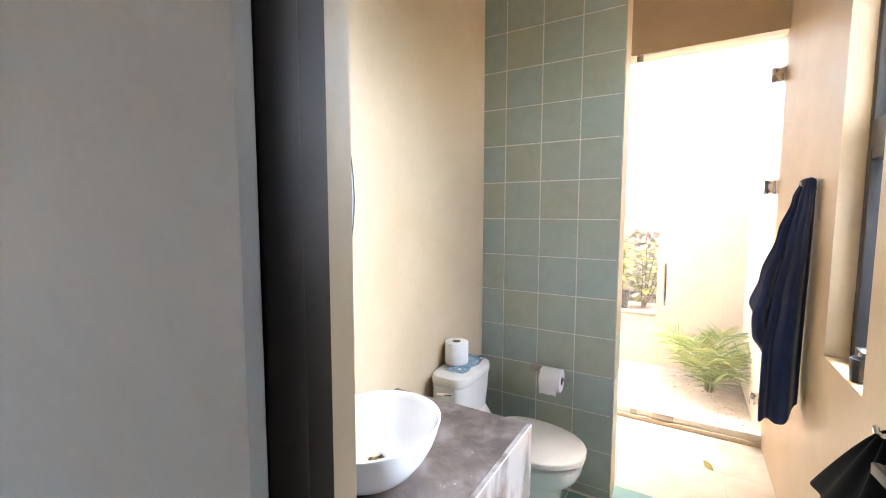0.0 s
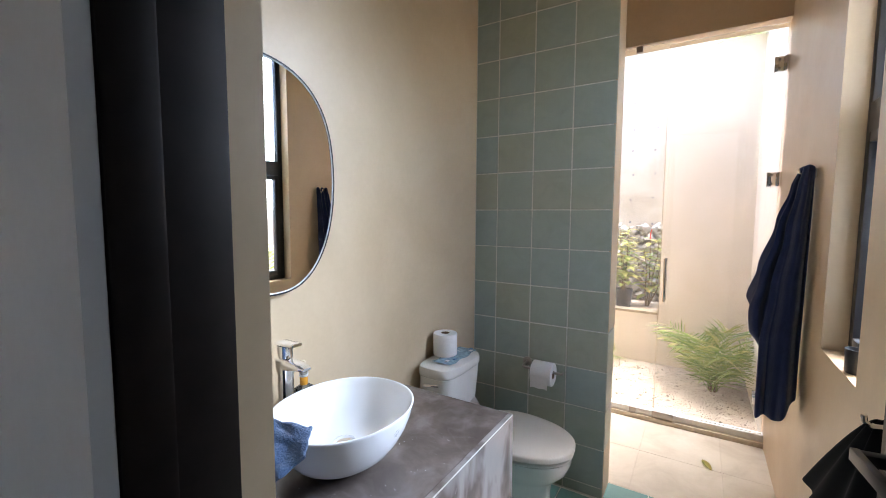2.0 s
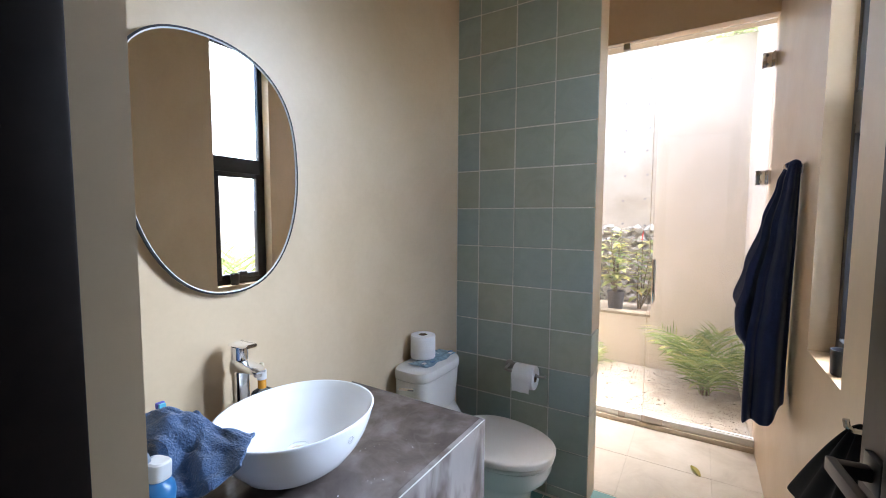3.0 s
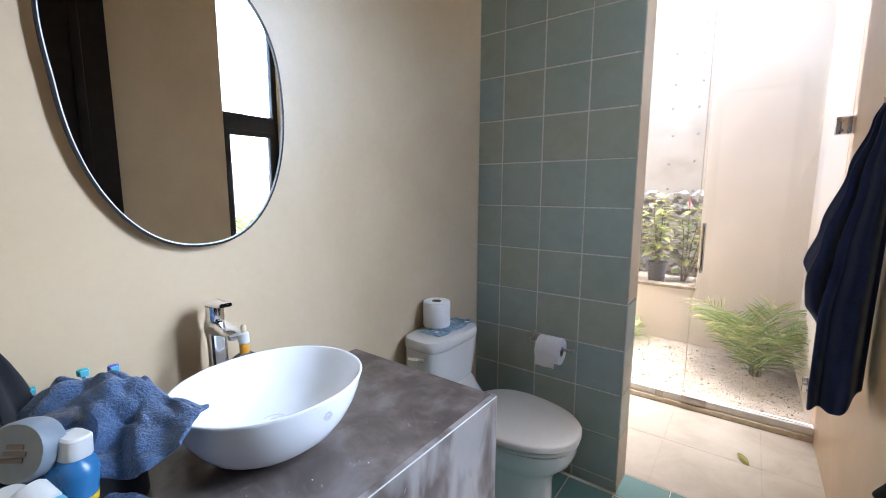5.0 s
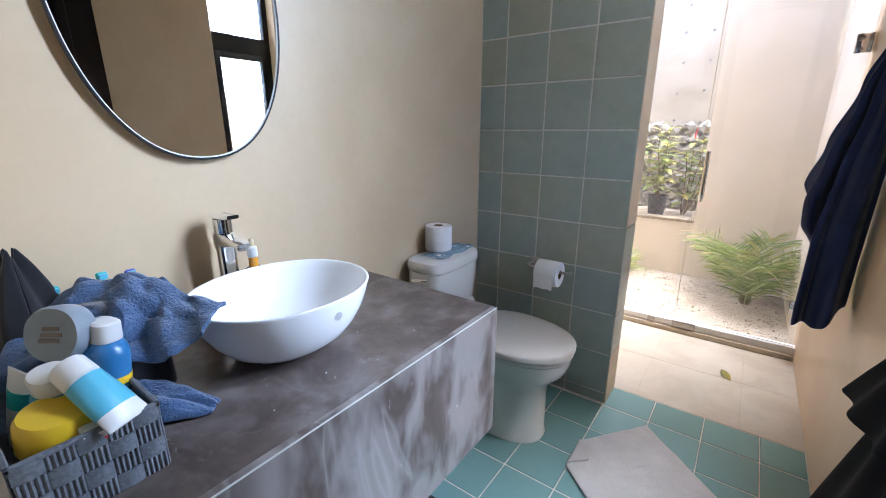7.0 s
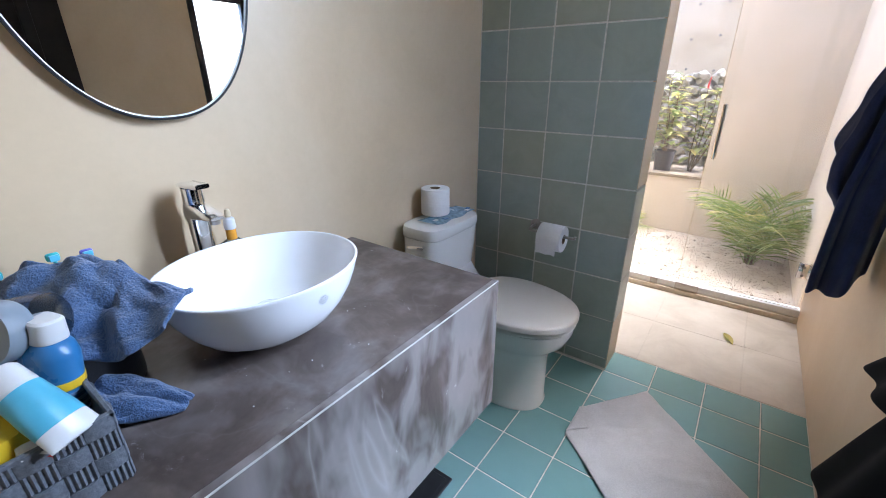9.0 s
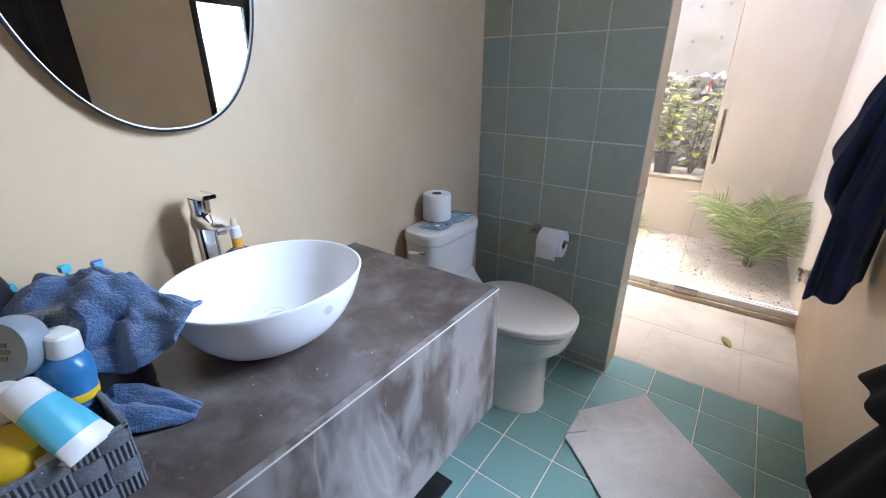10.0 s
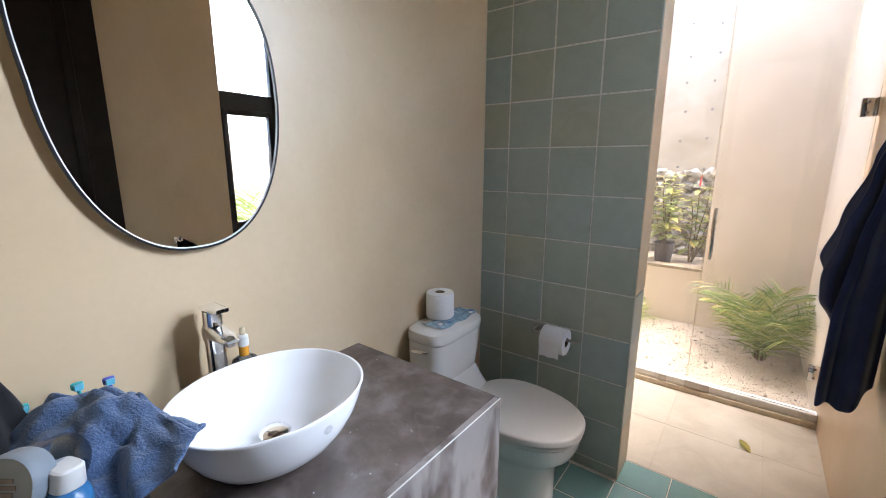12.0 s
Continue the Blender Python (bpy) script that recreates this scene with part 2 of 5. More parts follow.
def ring(cx, cy, rx, ry, z, n=40, power=2.0, egg=0.0):
    """A level super-ellipse; egg narrows the end towards +x."""
    pts = []
    for i in range(n):
        a = 2 * math.pi * i / n
        c, s = math.cos(a), math.sin(a)
        x = math.copysign(abs(c) ** (2 / power), c)
        y = math.copysign(abs(s) ** (2 / power), s)
        pts.append((cx + rx * x, cy + ry * y * (1 - egg * x), z))
    return pts


def lathe(bm, profile, n=28, at=(0, 0, 0), turn=None):
    """profile: (radius, height) from below to above, turned round z, then posed."""
    m = Matrix.Translation(at) @ (turn or Matrix.Identity(4))
    rings = [[m @ Vector((r * math.cos(2 * math.pi * i / n), r * math.sin(2 * math.pi * i / n), z)) for i in range(n)] for r, z in profile]
    return loft(bm, rings)


def tube(bm, pts, r, n=10, taper=1.0):
    pts = [Vector(p) for p in pts]
    rings = []
    for i, p in enumerate(pts):
        d = (pts[min(i + 1, len(pts) - 1)] - pts[max(i - 1, 0)]).normalized()
        side = d.cross(Vector((0, 0, 1)) if abs(d.z) < 0.9 else Vector((1, 0, 0))).normalized()
        up = side.cross(d)
        k = r * (1 + (taper - 1) * i / max(len(pts) - 1, 1))
        rings.append([p + k * (math.cos(2 * math.pi * j / n) * side + math.sin(2 * math.pi * j / n) * up) for j in range(n)])
    loft(bm, rings)


def finish(bm, name, mat, smooth=True, angle=35):
    bmesh.ops.recalc_face_normals(bm, faces=bm.faces)
    me = bpy.data.meshes.new(name)
    bm.to_mesh(me)
    bm.free()
    me.materials.append(mat)
    if smooth:
        me.shade_smooth()
        me.set_sharp_from_angle(angle=radians(angle))
    return me


def part(name, bm, mat, parent, label="", smooth=True, angle=35):
    ob = new(name, finish(bm, name, mat, smooth, angle))
    ob.parent = parent
    return tagged(ob, label)


def thing(name, at, label, category, group=""):
    ob = new(name)
    ob.location = at
    ob.empty_display_size = 0.05
    return tagged(ob, label, category, group)


def solo(name, bm, mat, label, category, group="", kind="", smooth=True, angle=35):
    return tagged(new(name, finish(bm, name, mat, smooth, angle)), label, category, group, kind)


def structure(name, boxes, mat, label, category):
    bm = bmesh.new()
    for b in boxes:
        box(bm, *b)
    return solo(name, bm, mat, label, category, kind="structure", smooth=False)


# ---- the plan ----
XL, XR = -0.735, 0.745          # mirror wall, towel wall
YD0, YD1 = -2.0, -1.812         # door wall, outer and inner face
YG = 1.05                       # glass of the shower
CEIL = 3.05
BACK = 2.35                     # garden's back wall
WIN = (-0.535, -0.135, 0.95, 2.55)
COUNTER = (XL, -0.152, YD1, -0.824, 0.335, 0.752)

structure("wall_west", [(XL - 0.15, XL, YD1, YG + 0.14, -0.1, CEIL)], M_CREAM, "cream polished plaster wall behind the vanity", "wall")
structure("wall_east", [
    (XR, XR + 0.15, YD1, WIN[0], -0.1, CEIL), (XR, XR + 0.15, WIN[1], YG + 0.14, -0.1, CEIL),
    (XR, XR + 0.15, WIN[0], WIN[1], -0.1, WIN[2]), (XR, XR + 0.15, WIN[0], WIN[1], WIN[3], CEIL)],
    M_CREAM, "cream polished plaster wall with a tall window", "wall")
structure("wall_south", [
    (XL - 0.15, -0.046, YD0 + 0.016, YD1, -0.1, CEIL), (0.735, XR + 0.15, YD0 + 0.016, YD1, -0.1, CEIL), (-0.046, 0.735, YD0 + 0.016, YD1, 2.46, CEIL)],
    M_CREAM, "cream plaster wall round the doorway", "wall")
structure("lintel", [(XL, XR, YG - 0.03, YG + 0.14, 2.56, CEIL)], M_CREAM, "cream plaster lintel over the shower glass", "lintel")
structure("ceiling", [(XL - 0.15, XR + 0.15, YD0, YG + 0.14, CEIL, CEIL + 0.15)], M_CEILING, "pale plaster ceiling", "ceiling")
structure("screen_wall", [(XL, -0.012, 0.0014, 0.153, 0.0, CEIL)], M_GROUT, "short wall clad in square green cement tiles", "wall")
structure("trim", [(-0.012, 0.0, 0.003, 0.165, 0.86, CEIL), (-0.012, 0.0, 0.003, 0.165, 0.0, 0.25)], M_CREAM, "cream plaster edge of the tiled wall", "trim")
structure("screen_wall_back", [(XL, -0.001, 0.153, 0.164, 0.0, CEIL)], M_CREAM, "cream plaster back of the tiled wall", "wall")
structure("floor", [(XL, XR, YD0 - 0.02, 0.165, -0.1, -0.002)], M_GROUT, "teal cement tile floor with pale joints", "floor")
structure("shower_floor", [(XL, XR, 0.165, YG - 0.04, -0.1, -0.002)], M_STONE, "cream travertine shower floor", "floor")

# bedroom behind the camera, closed
structure("bedroom_wall", [
    (-2.6, 0.029, YD0 + 0.001, YD0 + 0.015, 0.0, CEIL), (0.78, 2.4, YD0 + 0.001, YD0 + 0.004, 0.0, CEIL), (-0.087, 0.78, YD0 + 0.001, YD0 + 0.004, 2.50, CEIL),
    (2.4, 2.55, -5.0, YD0, 0.0, CEIL), (-2.75, 2.55, -5.15, -5.0, 0.0, CEIL),
    (-2.75, -2.6, -5.0, -4.4, 0.0, CEIL), (-2.75, -2.6, -3.6, YD0, 0.0, CEIL), (-2.75, -2.6, -4.4, -3.6, 0.0, 0.9), (-2.75, -2.6, -4.4, -3.6, 1.95, CEIL)],
    M_BEDROOM, "pale grey painted bedroom wall", "wall")
structure("bedroom_floor", [(-2.6, 2.4, -5.0, YD0 - 0.022, -0.1, -0.004)], M_STONE, "pale stone bedroom floor", "floor")
structure("bedroom_ceiling", [(-2.75, 2.55, -5.15, YD0, CEIL + 0.002, CEIL + 0.15)], M_CEILING, "pale bedroom ceiling", "ceiling")

# garden court beyond the glass
structure("garden_wall_back", [(0.045, 1.6, BACK, BACK + 0.15, -0.3, 2.95)], M_GARDEN_WALL, "tall cream plaster garden wall", "wall")
structure("garden_wall_side", [(XR, XR + 0.15, YG + 0.14, BACK, -0.3, CEIL)], M_GARDEN_WALL, "cream plaster side wall of the garden court", "wall")
structure("garden_wall_left", [(-1.75, -1.6, YG + 0.14, 3.4, -0.3, 2.6), (-1.6, XL - 0.15, YG + 0.14, YG + 0.29, -0.3, CEIL)], M_GARDEN_WALL, "cream plaster wall closing the court", "wall")
structure("planter_wall", [(-1.6, 0.043, BACK + 0.01, BACK + 0.13, -0.3, 0.468)], M_GARDEN_WALL, "low cream planter wall with a stained top", "planter")
structure("planter_coping", [(-1.6, 0.0425, BACK + 0.004, BACK + 0.13, 0.4685, 0.492)], plaster("mossy brown coping", (0.16, 0.125, 0.08), (0.24, 0.19, 0.125), (0.36, 0.30, 0.22), 0.9, 12.0), "weathered brown planter coping", "coping")
structure("planter_soil", [(-1.6, 0.044, BACK + 0.13, 3.2, -0.3, 0.46)], M_SOIL, "brown soil of the raised planter", "soil")
structure("concrete_wall", [(-1.6, 1.6, 3.2, 3.35, -0.3, 3.9)], M_CONCRETE, "tall weathered concrete wall with tie holes", "wall")
structure("garden_soil", [(-1.6, XR, YG + 0.03, BACK + 0.01, -0.2, -0.015)], M_SOIL, "sandy ground of the garden court", "ground")


# ---- ground beyond the house ----
def far_ground():
    bm = bmesh.new()
    bmesh.ops.create_grid(bm, x_segments=2, y_segments=2, size=400)
    bmesh.ops.translate(bm, verts=bm.verts, vec=(0, 0, -0.32))
    return solo("ground", bm, M_SOIL, "sandy ground round the house", "ground", kind="structure", smooth=False)


far_ground()
structure("court_wall_east", [(7.0, 7.15, -6.0, 9.0, -0.3, 1.9)], M_GARDEN_WALL, "pale garden wall outside the window", "wall")


# ---- vanity ----
def vanity():
    x0, x1, y0, y1, z0, z1 = COUNTER
    t = thing("vanity", ((x0 + x1) / 2, y1, z0), "wall-hung vanity block clad in grey-brown polished marble", "vanity")
    t.location = (0, 0, 0)
    bm = bmesh.new()
    box(bm, x0 + 0.001, x1 - 0.0185, y0 + 0.002, y1, z1 - 0.015, z1)
    part("countertop", bm, M_MARBLE, t, "polished grey-brown marble top with pale veins")
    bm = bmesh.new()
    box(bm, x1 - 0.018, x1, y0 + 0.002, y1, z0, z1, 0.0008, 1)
    part("front_panel", bm, M_MARBLE_FRONT, t, "polished marble front with white veins and painted light dapples")
    bm = bmesh.new()
    box(bm, x0 + 0.001, x1 - 0.019, y1 - 0.017, y1 - 0.001, z0, z1 - 0.016, 0.001, 1)
    part("side_panel", bm, M_MARBLE, t)
    bm = bmesh.new()
    box(bm, x0 + 0.001, x1 - 0.019, y0 + 0.002, y1 - 0.018, z0 + 0.004, z0 + 0.02)
    part("bottom_panel", bm, M_MARBLE, t)
    bm = bmesh.new()
    box(bm, x1 - 0.0016, x1 + 0.0007, y0 + 0.002, y1, z1 - 0.0018, z1 + 0.0006)
    part("edge_strip", bm, plain("pale stone edge", (0.60, 0.575, 0.555), 0.3), t, "thin pale edge joint")
    return t


vanity()

BASIN = (-0.437, -1.322)
RIM_Z = 0.910


def basin():
    t = thing("vessel_basin", (0, 0, 0), "white oval ceramic vessel basin standing on the marble top", "basin")
    cx, cy = BASIN
    z0, h = COUNTER[5] + 0.001, RIM_Z - COUNTER[5]
    rx, ry = 0.176, 0.204
    prof = [(0.345, 0.0), (0.36, 0.006), (0.365, 0.035), (0.42, 0.055), (0.56, 0.125), (0.70, 0.25), (0.81, 0.42), (0.90, 0.62), (0.958, 0.82), (0.985, 0.95), (0.994, 0.988), (0.988, 1.0),
            (0.968, 1.0), (0.958, 0.985), (0.925, 0.86), (0.86, 0.68), (0.76, 0.50), (0.64, 0.37), (0.48, 0.285), (0.30, 0.25), (0.10, 0.245)]
    bm = bmesh.new()
    loft(bm, [ring(cx, cy, rx * k, ry * k, z0 + h * v, 64, 2.1) for k, v in prof])
    part("bowl", bm, M_CERAMIC, t, angle=60)
    bm = bmesh.new()
    lathe(bm, [(0.031, 0.0), (0.034, 0.005), (0.033, 0.014), (0.027, 0.020), (0.014, 0.024), (0.003, 0.025)], 28, (cx, cy, z0 + h * 0.248))
    part("drain_cover", bm, M_CHROME, t, "chrome push drain")
    # small printed mark below the rim
    a = radians(-2)
    bm = bmesh.new()
    for row in range(4):
        for i in range(5):
            if (row in (0, 3) and i in (0, 4)) or (row, i) == (1, 2):
                continue
            q = a + radians(4.2) + radians(1.35) * i + radians(0.5) * row
            k = 0.953 - 0.011 * row
            p = Vector((cx + rx * k * math.cos(q), cy + ry * k * math.sin(q), z0 + h * (0.800 - 0.037 * row)))
            out = Vector((math.cos(q) / rx, math.sin(q) / ry, 0)).normalized()
            side = Vector((-out.y, out.x, 0))
            c = p + out * 0.0016
            vs = [c + side * sx * 0.0014 + Vector((0, 0, sz * 0.0019)) + out * (0.0012 * sz) for sx, sz in ((-1, -1), (1, -1), (1, 1), (-1, 1))]
            bm.faces.new([bm.verts.new(v) for v in vs])
    part("printed_mark", bm, M_TEXT, t, "small dark printed mark", smooth=False)
    return t


basin()


def faucet():
    t = thing("faucet", (0, 0, 0), "tall chrome single-lever basin faucet on the marble top", "faucet")
    x, y, z = -0.672, -1.327, COUNTER[5] + 0.001
    bm = bmesh.new()
    lathe(bm, [(0.029, 0), (0.029, 0.005), (0.025, 0.009)], 28, (x, y, z))
    part("base_ring", bm, M_CHROME, t)
    bm = bmesh.new()
    loft(bm, [ring(x, y, 0.0205 + g, 0.0205 + g, z + 0.008 + 0.228 * k, 32, 2.6) for k, g in ((0, 0.002), (0.1, 0), (0.5, 0), (0.85, 0.0006), (1.0, 0.001))])
    part("body", bm, M_CHROME, t)
    # spout: thick at the body, thin and rounded at its lip
    bm = bmesh.new()
    rings = []
    for k in range(11):
        u = k / 10
        w = 0.0215 * (1 - 0.35 * max(0, u - 0.85) / 0.15)
        top, low = z + 0.250 - 0.013 * u - 0.006 * max(0, u - 0.8) / 0.2, z + 0.198 + 0.026 * u ** 0.6
        cx, cz, hh = x - 0.018 + 0.112 * u, (top + low) / 2, (top - low) / 2
        rings.append([(cx, y + w * math.copysign(abs(math.cos(a)) ** 0.5, math.cos(a)), cz + hh * math.copysign(abs(math.sin(a)) ** 0.7, math.sin(a)))
                      for a in (2 * math.pi * i / 24 for i in range(24))])
    loft(bm, rings)
    part("spout", bm, M_CHROME, t)
    bm = bmesh.new()
    lathe(bm, [(0.010, 0), (0.011, 0.002), (0.011, 0.010)], 18, (x + 0.080, y, z + 0.213))
    part("aerator", bm, M_NICKEL, t)
    bm = bmesh.new()
    loft(bm, [ring(x, y, 0.0205, 0.0205, z + v, 28, 2.6) for v in (0.248, 0.252, 0.284)])
    part("cartridge_cap", bm, M_CHROME, t)
    # flat lever with a rounded, slightly upturned end
    bm = bmesh.new()
    rings = []
    for k in range(9):
        u = k / 8
        cx, cz = x - 0.0215 + 0.078 * u, z + 0.289 + 0.004 * u * u
        w = 0.0215 * (1 - 0.10 * u) * (1 if u < 0.9 else 0.75)
        rings.append([(cx, y + w * a, cz + 0.0048 * b) for a, b in ((-1, -0.6), (-0.85, -1), (0.85, -1), (1, -0.6), (1.0, 0.5), (0.85, 1), (-0.85, 1), (-1.0, 0.5))])
    loft(bm, rings)
    part("lever", bm, M_CHROME, t, angle=50)
    return t


faucet()


def soap_bottle():
    x, y, z = -0.680, -1.256, COUNTER[5] + 0.001
    t = thing("perfume_bottle", (0, 0, 0), "small clear bottle with amber liquid behind the basin", "bottle")
    bm = bmesh.new()
    loft(bm, [ring(x, y, r, r * 1.25, z + v, 24, 2.6) for r, v in ((0.026, 0), (0.029, 0.006), (0.029, 0.105), (0.023, 0.128), (0.010, 0.138))])
    part("flask", bm, M_JAR_GLASS, t)
    bm = bmesh.new()
    loft(bm, [ring(x, y, 0.012, 0.012, z + v, 20) for v in (0.138, 0.163)])
    part("collar", bm, M_ORANGE, t, "amber collar")
    bm = bmesh.new()
    loft(bm, [ring(x, y, r, r, z + v, 20) for r, v in ((0.013, 0.164), (0.014, 0.168), (0.013, 0.190), (0.009, 0.194))])
    part("cap", bm, M_PLASTIC_WHITE, t, "white cap")
    bm = bmesh.new()
    loft(bm, [ring(x, y, r, r, z + v, 16) for r, v in ((0.007, 0.1945), (0.0075, 0.205), (0.005, 0.214))])
    part("nozzle", bm, M_PALE_AMBER, t, "pale amber nozzle")
    return t


soap_bottle()


def counter_specks():
    """Dried drops and crumbs round the basin."""
    rng = random.Random(41)
    bm = bmesh.new()
    for i in range(18):
        a, d = rng.uniform(-2.2, 1.6), rng.uniform(0.10, 0.26)
        x, y = BASIN[0] + d * math.cos(a), BASIN[1] + d * math.sin(a) * 1.3
        if not (COUNTER[0] + 0.02 < x < COUNTER[1] - 0.01 and -1.55 < y < COUNTER[3] - 0.02):
            continue
        r = rng.uniform(0.0006, 0.0017)
        loft(bm, [ring(x, y, r * k * rng.uniform(0.8, 1.3), r * k, COUNTER[5] + 0.0003 + h, 10) for k, h in ((1, 0), (0.9, 0.0005), (0.4, 0.0008))])
    solo("dried_drops", bm, M_PLASTIC_WHITE, "small dried white drops on the marble top", "drops", kind="stuff")


counter_specks()


# ---- mirror ----
def mirror():
    t = thing("mirror", (0, 0, 0), "pebble-shaped wall mirror with a thin black metal frame", "mirror")
    cy, cz = -1.328, 1.532

    def outline(grow, n=96):
        pts = []
        for i in range(n):
            a = 2 * math.pi * i / n
            c, s = math.cos(a), math.sin(a)
            p = 2.75 if s > 0 else 2.25
            yy = math.copysign(abs(c) ** (2 / p), c)
            zz = math.copysign(abs(s) ** (2 / p), s)
            z = (0.345 if s > 0 else 0.350) * zz + 0.008 * c - 0.034 * max(c, 0) * max(s, 0)
            y = (0.243 if c > 0 else 0.245) * yy - 0.030 * zz * (1 if s > 0 else 0.45) + 0.018 * c * zz
            r = math.hypot(y, z)
            k = (r + grow) / r
            pts.append((cy + y * k, cz + z * k))
        return pts

    bm = bmesh.new()
    loft(bm, [[(x, y, z) for y, z in outline(-0.003)] for x in (XL + 0.012, XL + 0.017)])
    part("pane", bm, M_MIRROR, t, "clear mirror glass", angle=20)
    bm = bmesh.new()
    inner, outer = outline(-0.0025), outline(0.0025)
    rows = [[(XL + 0.0115, y, z) for y, z in outer], [(XL + 0.021, y, z) for y, z in outer], [(XL + 0.0215, y, z) for y, z in inner], [(XL + 0.018, y, z) for y, z in inner]]
    loft(bm, rows, False, False)
    part("rim", bm, M_BLACK, t, "thin black metal rim", angle=30)
    bm = bmesh.new()
    loft(bm, [[(XL + 0.0205, y, z) for y, z in outline(-0.0027)], [(XL + 0.0172, y, z) for y, z in outline(-0.0058)]], False, False)
    # near-white colour paints the window's reflection onto the glass edge
    part("bevel", bm, plain("glass edge with painted reflection", (0.74, 0.78, 0.80), 0.2, vary=0.02, bump=0.0), t, "bevelled glass edge with painted white reflection", angle=30)
    bm = bmesh.new()
    loft(bm, [[(x, y, z) for y, z in outline(-0.03)] for x in (XL + 0.001, XL + 0.0115)])
    part("backing", bm, M_BLACK, t)
    return t


mirror()


# ---- toilet ----
def toilet():
    t = thing("toilet", (0, 0, 0), "off-white one-piece toilet with closed lid against the tiled wall", "toilet")
    cy = -0.385
    bm = bmesh.new()
    secs = [(-0.312, 0.164, 0.118, 0.0), (-0.312, 0.166, 0.119, 0.010), (-0.310, 0.158, 0.113, 0.022), (-0.310, 0.156, 0.112, 0.20), (-0.308, 0.160, 0.115, 0.255),
            (-0.302, 0.184, 0.134, 0.290), (-0.297, 0.214, 0.160, 0.325), (-0.295, 0.227, 0.173, 0.360), (-0.295, 0.230, 0.178, 0.395)]
    loft(bm, [ring(cx, cy, rx, ry, z, 48, 2.35, 0.10) for cx, rx, ry, z in secs])
    part("bowl", bm, M_TOILET, t, angle=60)
    bm = bmesh.new()
    loft(bm, [ring(cx, cy + dy, rx, ry, z, 36, 3.4) for cx, dy, rx, ry, z in ((-0.62, 0, 0.11, 0.112, 0.0), (-0.62, 0, 0.112, 0.114, 0.20), (-0.60, -0.01, 0.132, 0.135, 0.36), (-0.60, -0.03, 0.130, 0.148, 0.42), (-0.622, -0.040, 0.108, 0.152, 0.47), (-0.640, -0.043, 0.088, 0.150, 0.52))])
    part("rear_pedestal", bm, M_TOILET, t, angle=60)
    bm = bmesh.new()
    loft(bm, [ring(-0.287, cy, rx, ry, z, 56, 2.3, 0.13) for rx, ry, z in ((0.226, 0.181, 0.398), (0.229, 0.184, 0.402), (0.229, 0.184, 0.413), (0.226, 0.181, 0.416))])
    part("seat", bm, M_SEAT, t, angle=50)
    bm = bmesh.new()
    loft(bm, [ring(-0.287, cy, rx, ry, z, 56, 2.3, 0.13) for rx, ry, z in ((0.230, 0.185, 0.418), (0.234, 0.189, 0.420), (0.235, 0.190, 0.438), (0.232, 0.187, 0.4435), (0.224, 0.179, 0.4465), (0.19, 0.15, 0.449), (0.10, 0.08, 0.451))])
    part("lid", bm, M_SEAT, t, "closed off-white lid", angle=50)
    bm = bmesh.new()
    secs = [(-0.650, 0.080, 0.165, 0.40), (-0.645, 0.086, 0.176, 0.50), (-0.640, 0.092, 0.184, 0.62), (-0.638, 0.094, 0.187, 0.690)]
    loft(bm, [ring(cx, cy - 0.043, rx, ry * 0.90, z, 44, 4.0) for cx, rx, ry, z in secs])
    part("tank", bm, M_TOILET, t, angle=50)
    bm = bmesh.new()
    loft(bm, [ring(-0.637, cy - 0.043, rx, ry * 0.90, z, 44, 4.0) for rx, ry, z in ((0.094, 0.188, 0.692), (0.097, 0.193, 0.697), (0.097, 0.193, 0.722), (0.093, 0.188, 0.734), (0.080, 0.174, 0.738))])
    part("tank_lid", bm, M_TOILET, t, angle=50)
    bm = bmesh.new()
    tube(bm, [(-0.598, cy - 0.198, 0.668), (-0.596, cy - 0.222, 0.669), (-0.620, cy - 0.226, 0.667), (-0.668, cy - 0.222, 0.658)], 0.0065, 10)
    part("flush_lever", bm, M_CHROME, t, "chrome flush lever")
    return t


toilet()


def roll(name, at, axis, label, thick=0.058, width=0.105):
    t = thing(name, at, label, "toilet paper", "toilet paper rolls")
    turn = Matrix.Rotation(radians(90), 4, "Y") if axis == "x" else Matrix.Identity(4)
    bm = bmesh.new()
    n, rows = 40, []
    for r, z in ((0.021, -1), (thick - 0.002, -1), (thick, -0.94), (thick, 0.94), (thick - 0.002, 1), (0.021, 1)):
        rows.append([turn @ Vector((r * math.cos(2 * math.pi * i / n), r * math.sin(2 * math.pi * i / n), z * width / 2)) for i in range(n)])
    loft(bm, rows, False, False)
    part("paper", bm, M_PAPER, t)
    bm = bmesh.new()
    rows = [[turn @ Vector((r * math.cos(2 * math.pi * i / 24), r * math.sin(2 * math.pi * i / 24), z * width / 2)) for i in range(24)]
            for r, z in ((0.0208, -1), (0.0208, 1), (0.0190, 1), (0.0190, -1), (0.0208, -1))]
    loft(bm, rows, False, False)
    part("core", bm, M_CARD, t, "brown cardboard core")
    return t


roll("toilet_paper_roll", (-0.668, -0.428, 0.752 + 0.0525), "z", "white toilet paper roll standing on the tank lid")
hung = roll("toilet_paper_roll", (-0.292, -0.082, 0.622), "x", "white toilet paper roll hung on the tiled wall", 0.058, 0.105)
bm = bmesh.new()
rows = []
for k in range(6):
    rows.append([(-0.0525 + 0.0875 * j / 4 + 0.006, -0.0585 - 0.0005 * k, -0.002 - 0.012 * k + 0.004 * (k == 5) * (j % 2)) for j in range(5)])
loft(bm, rows, False, False, closed=False)
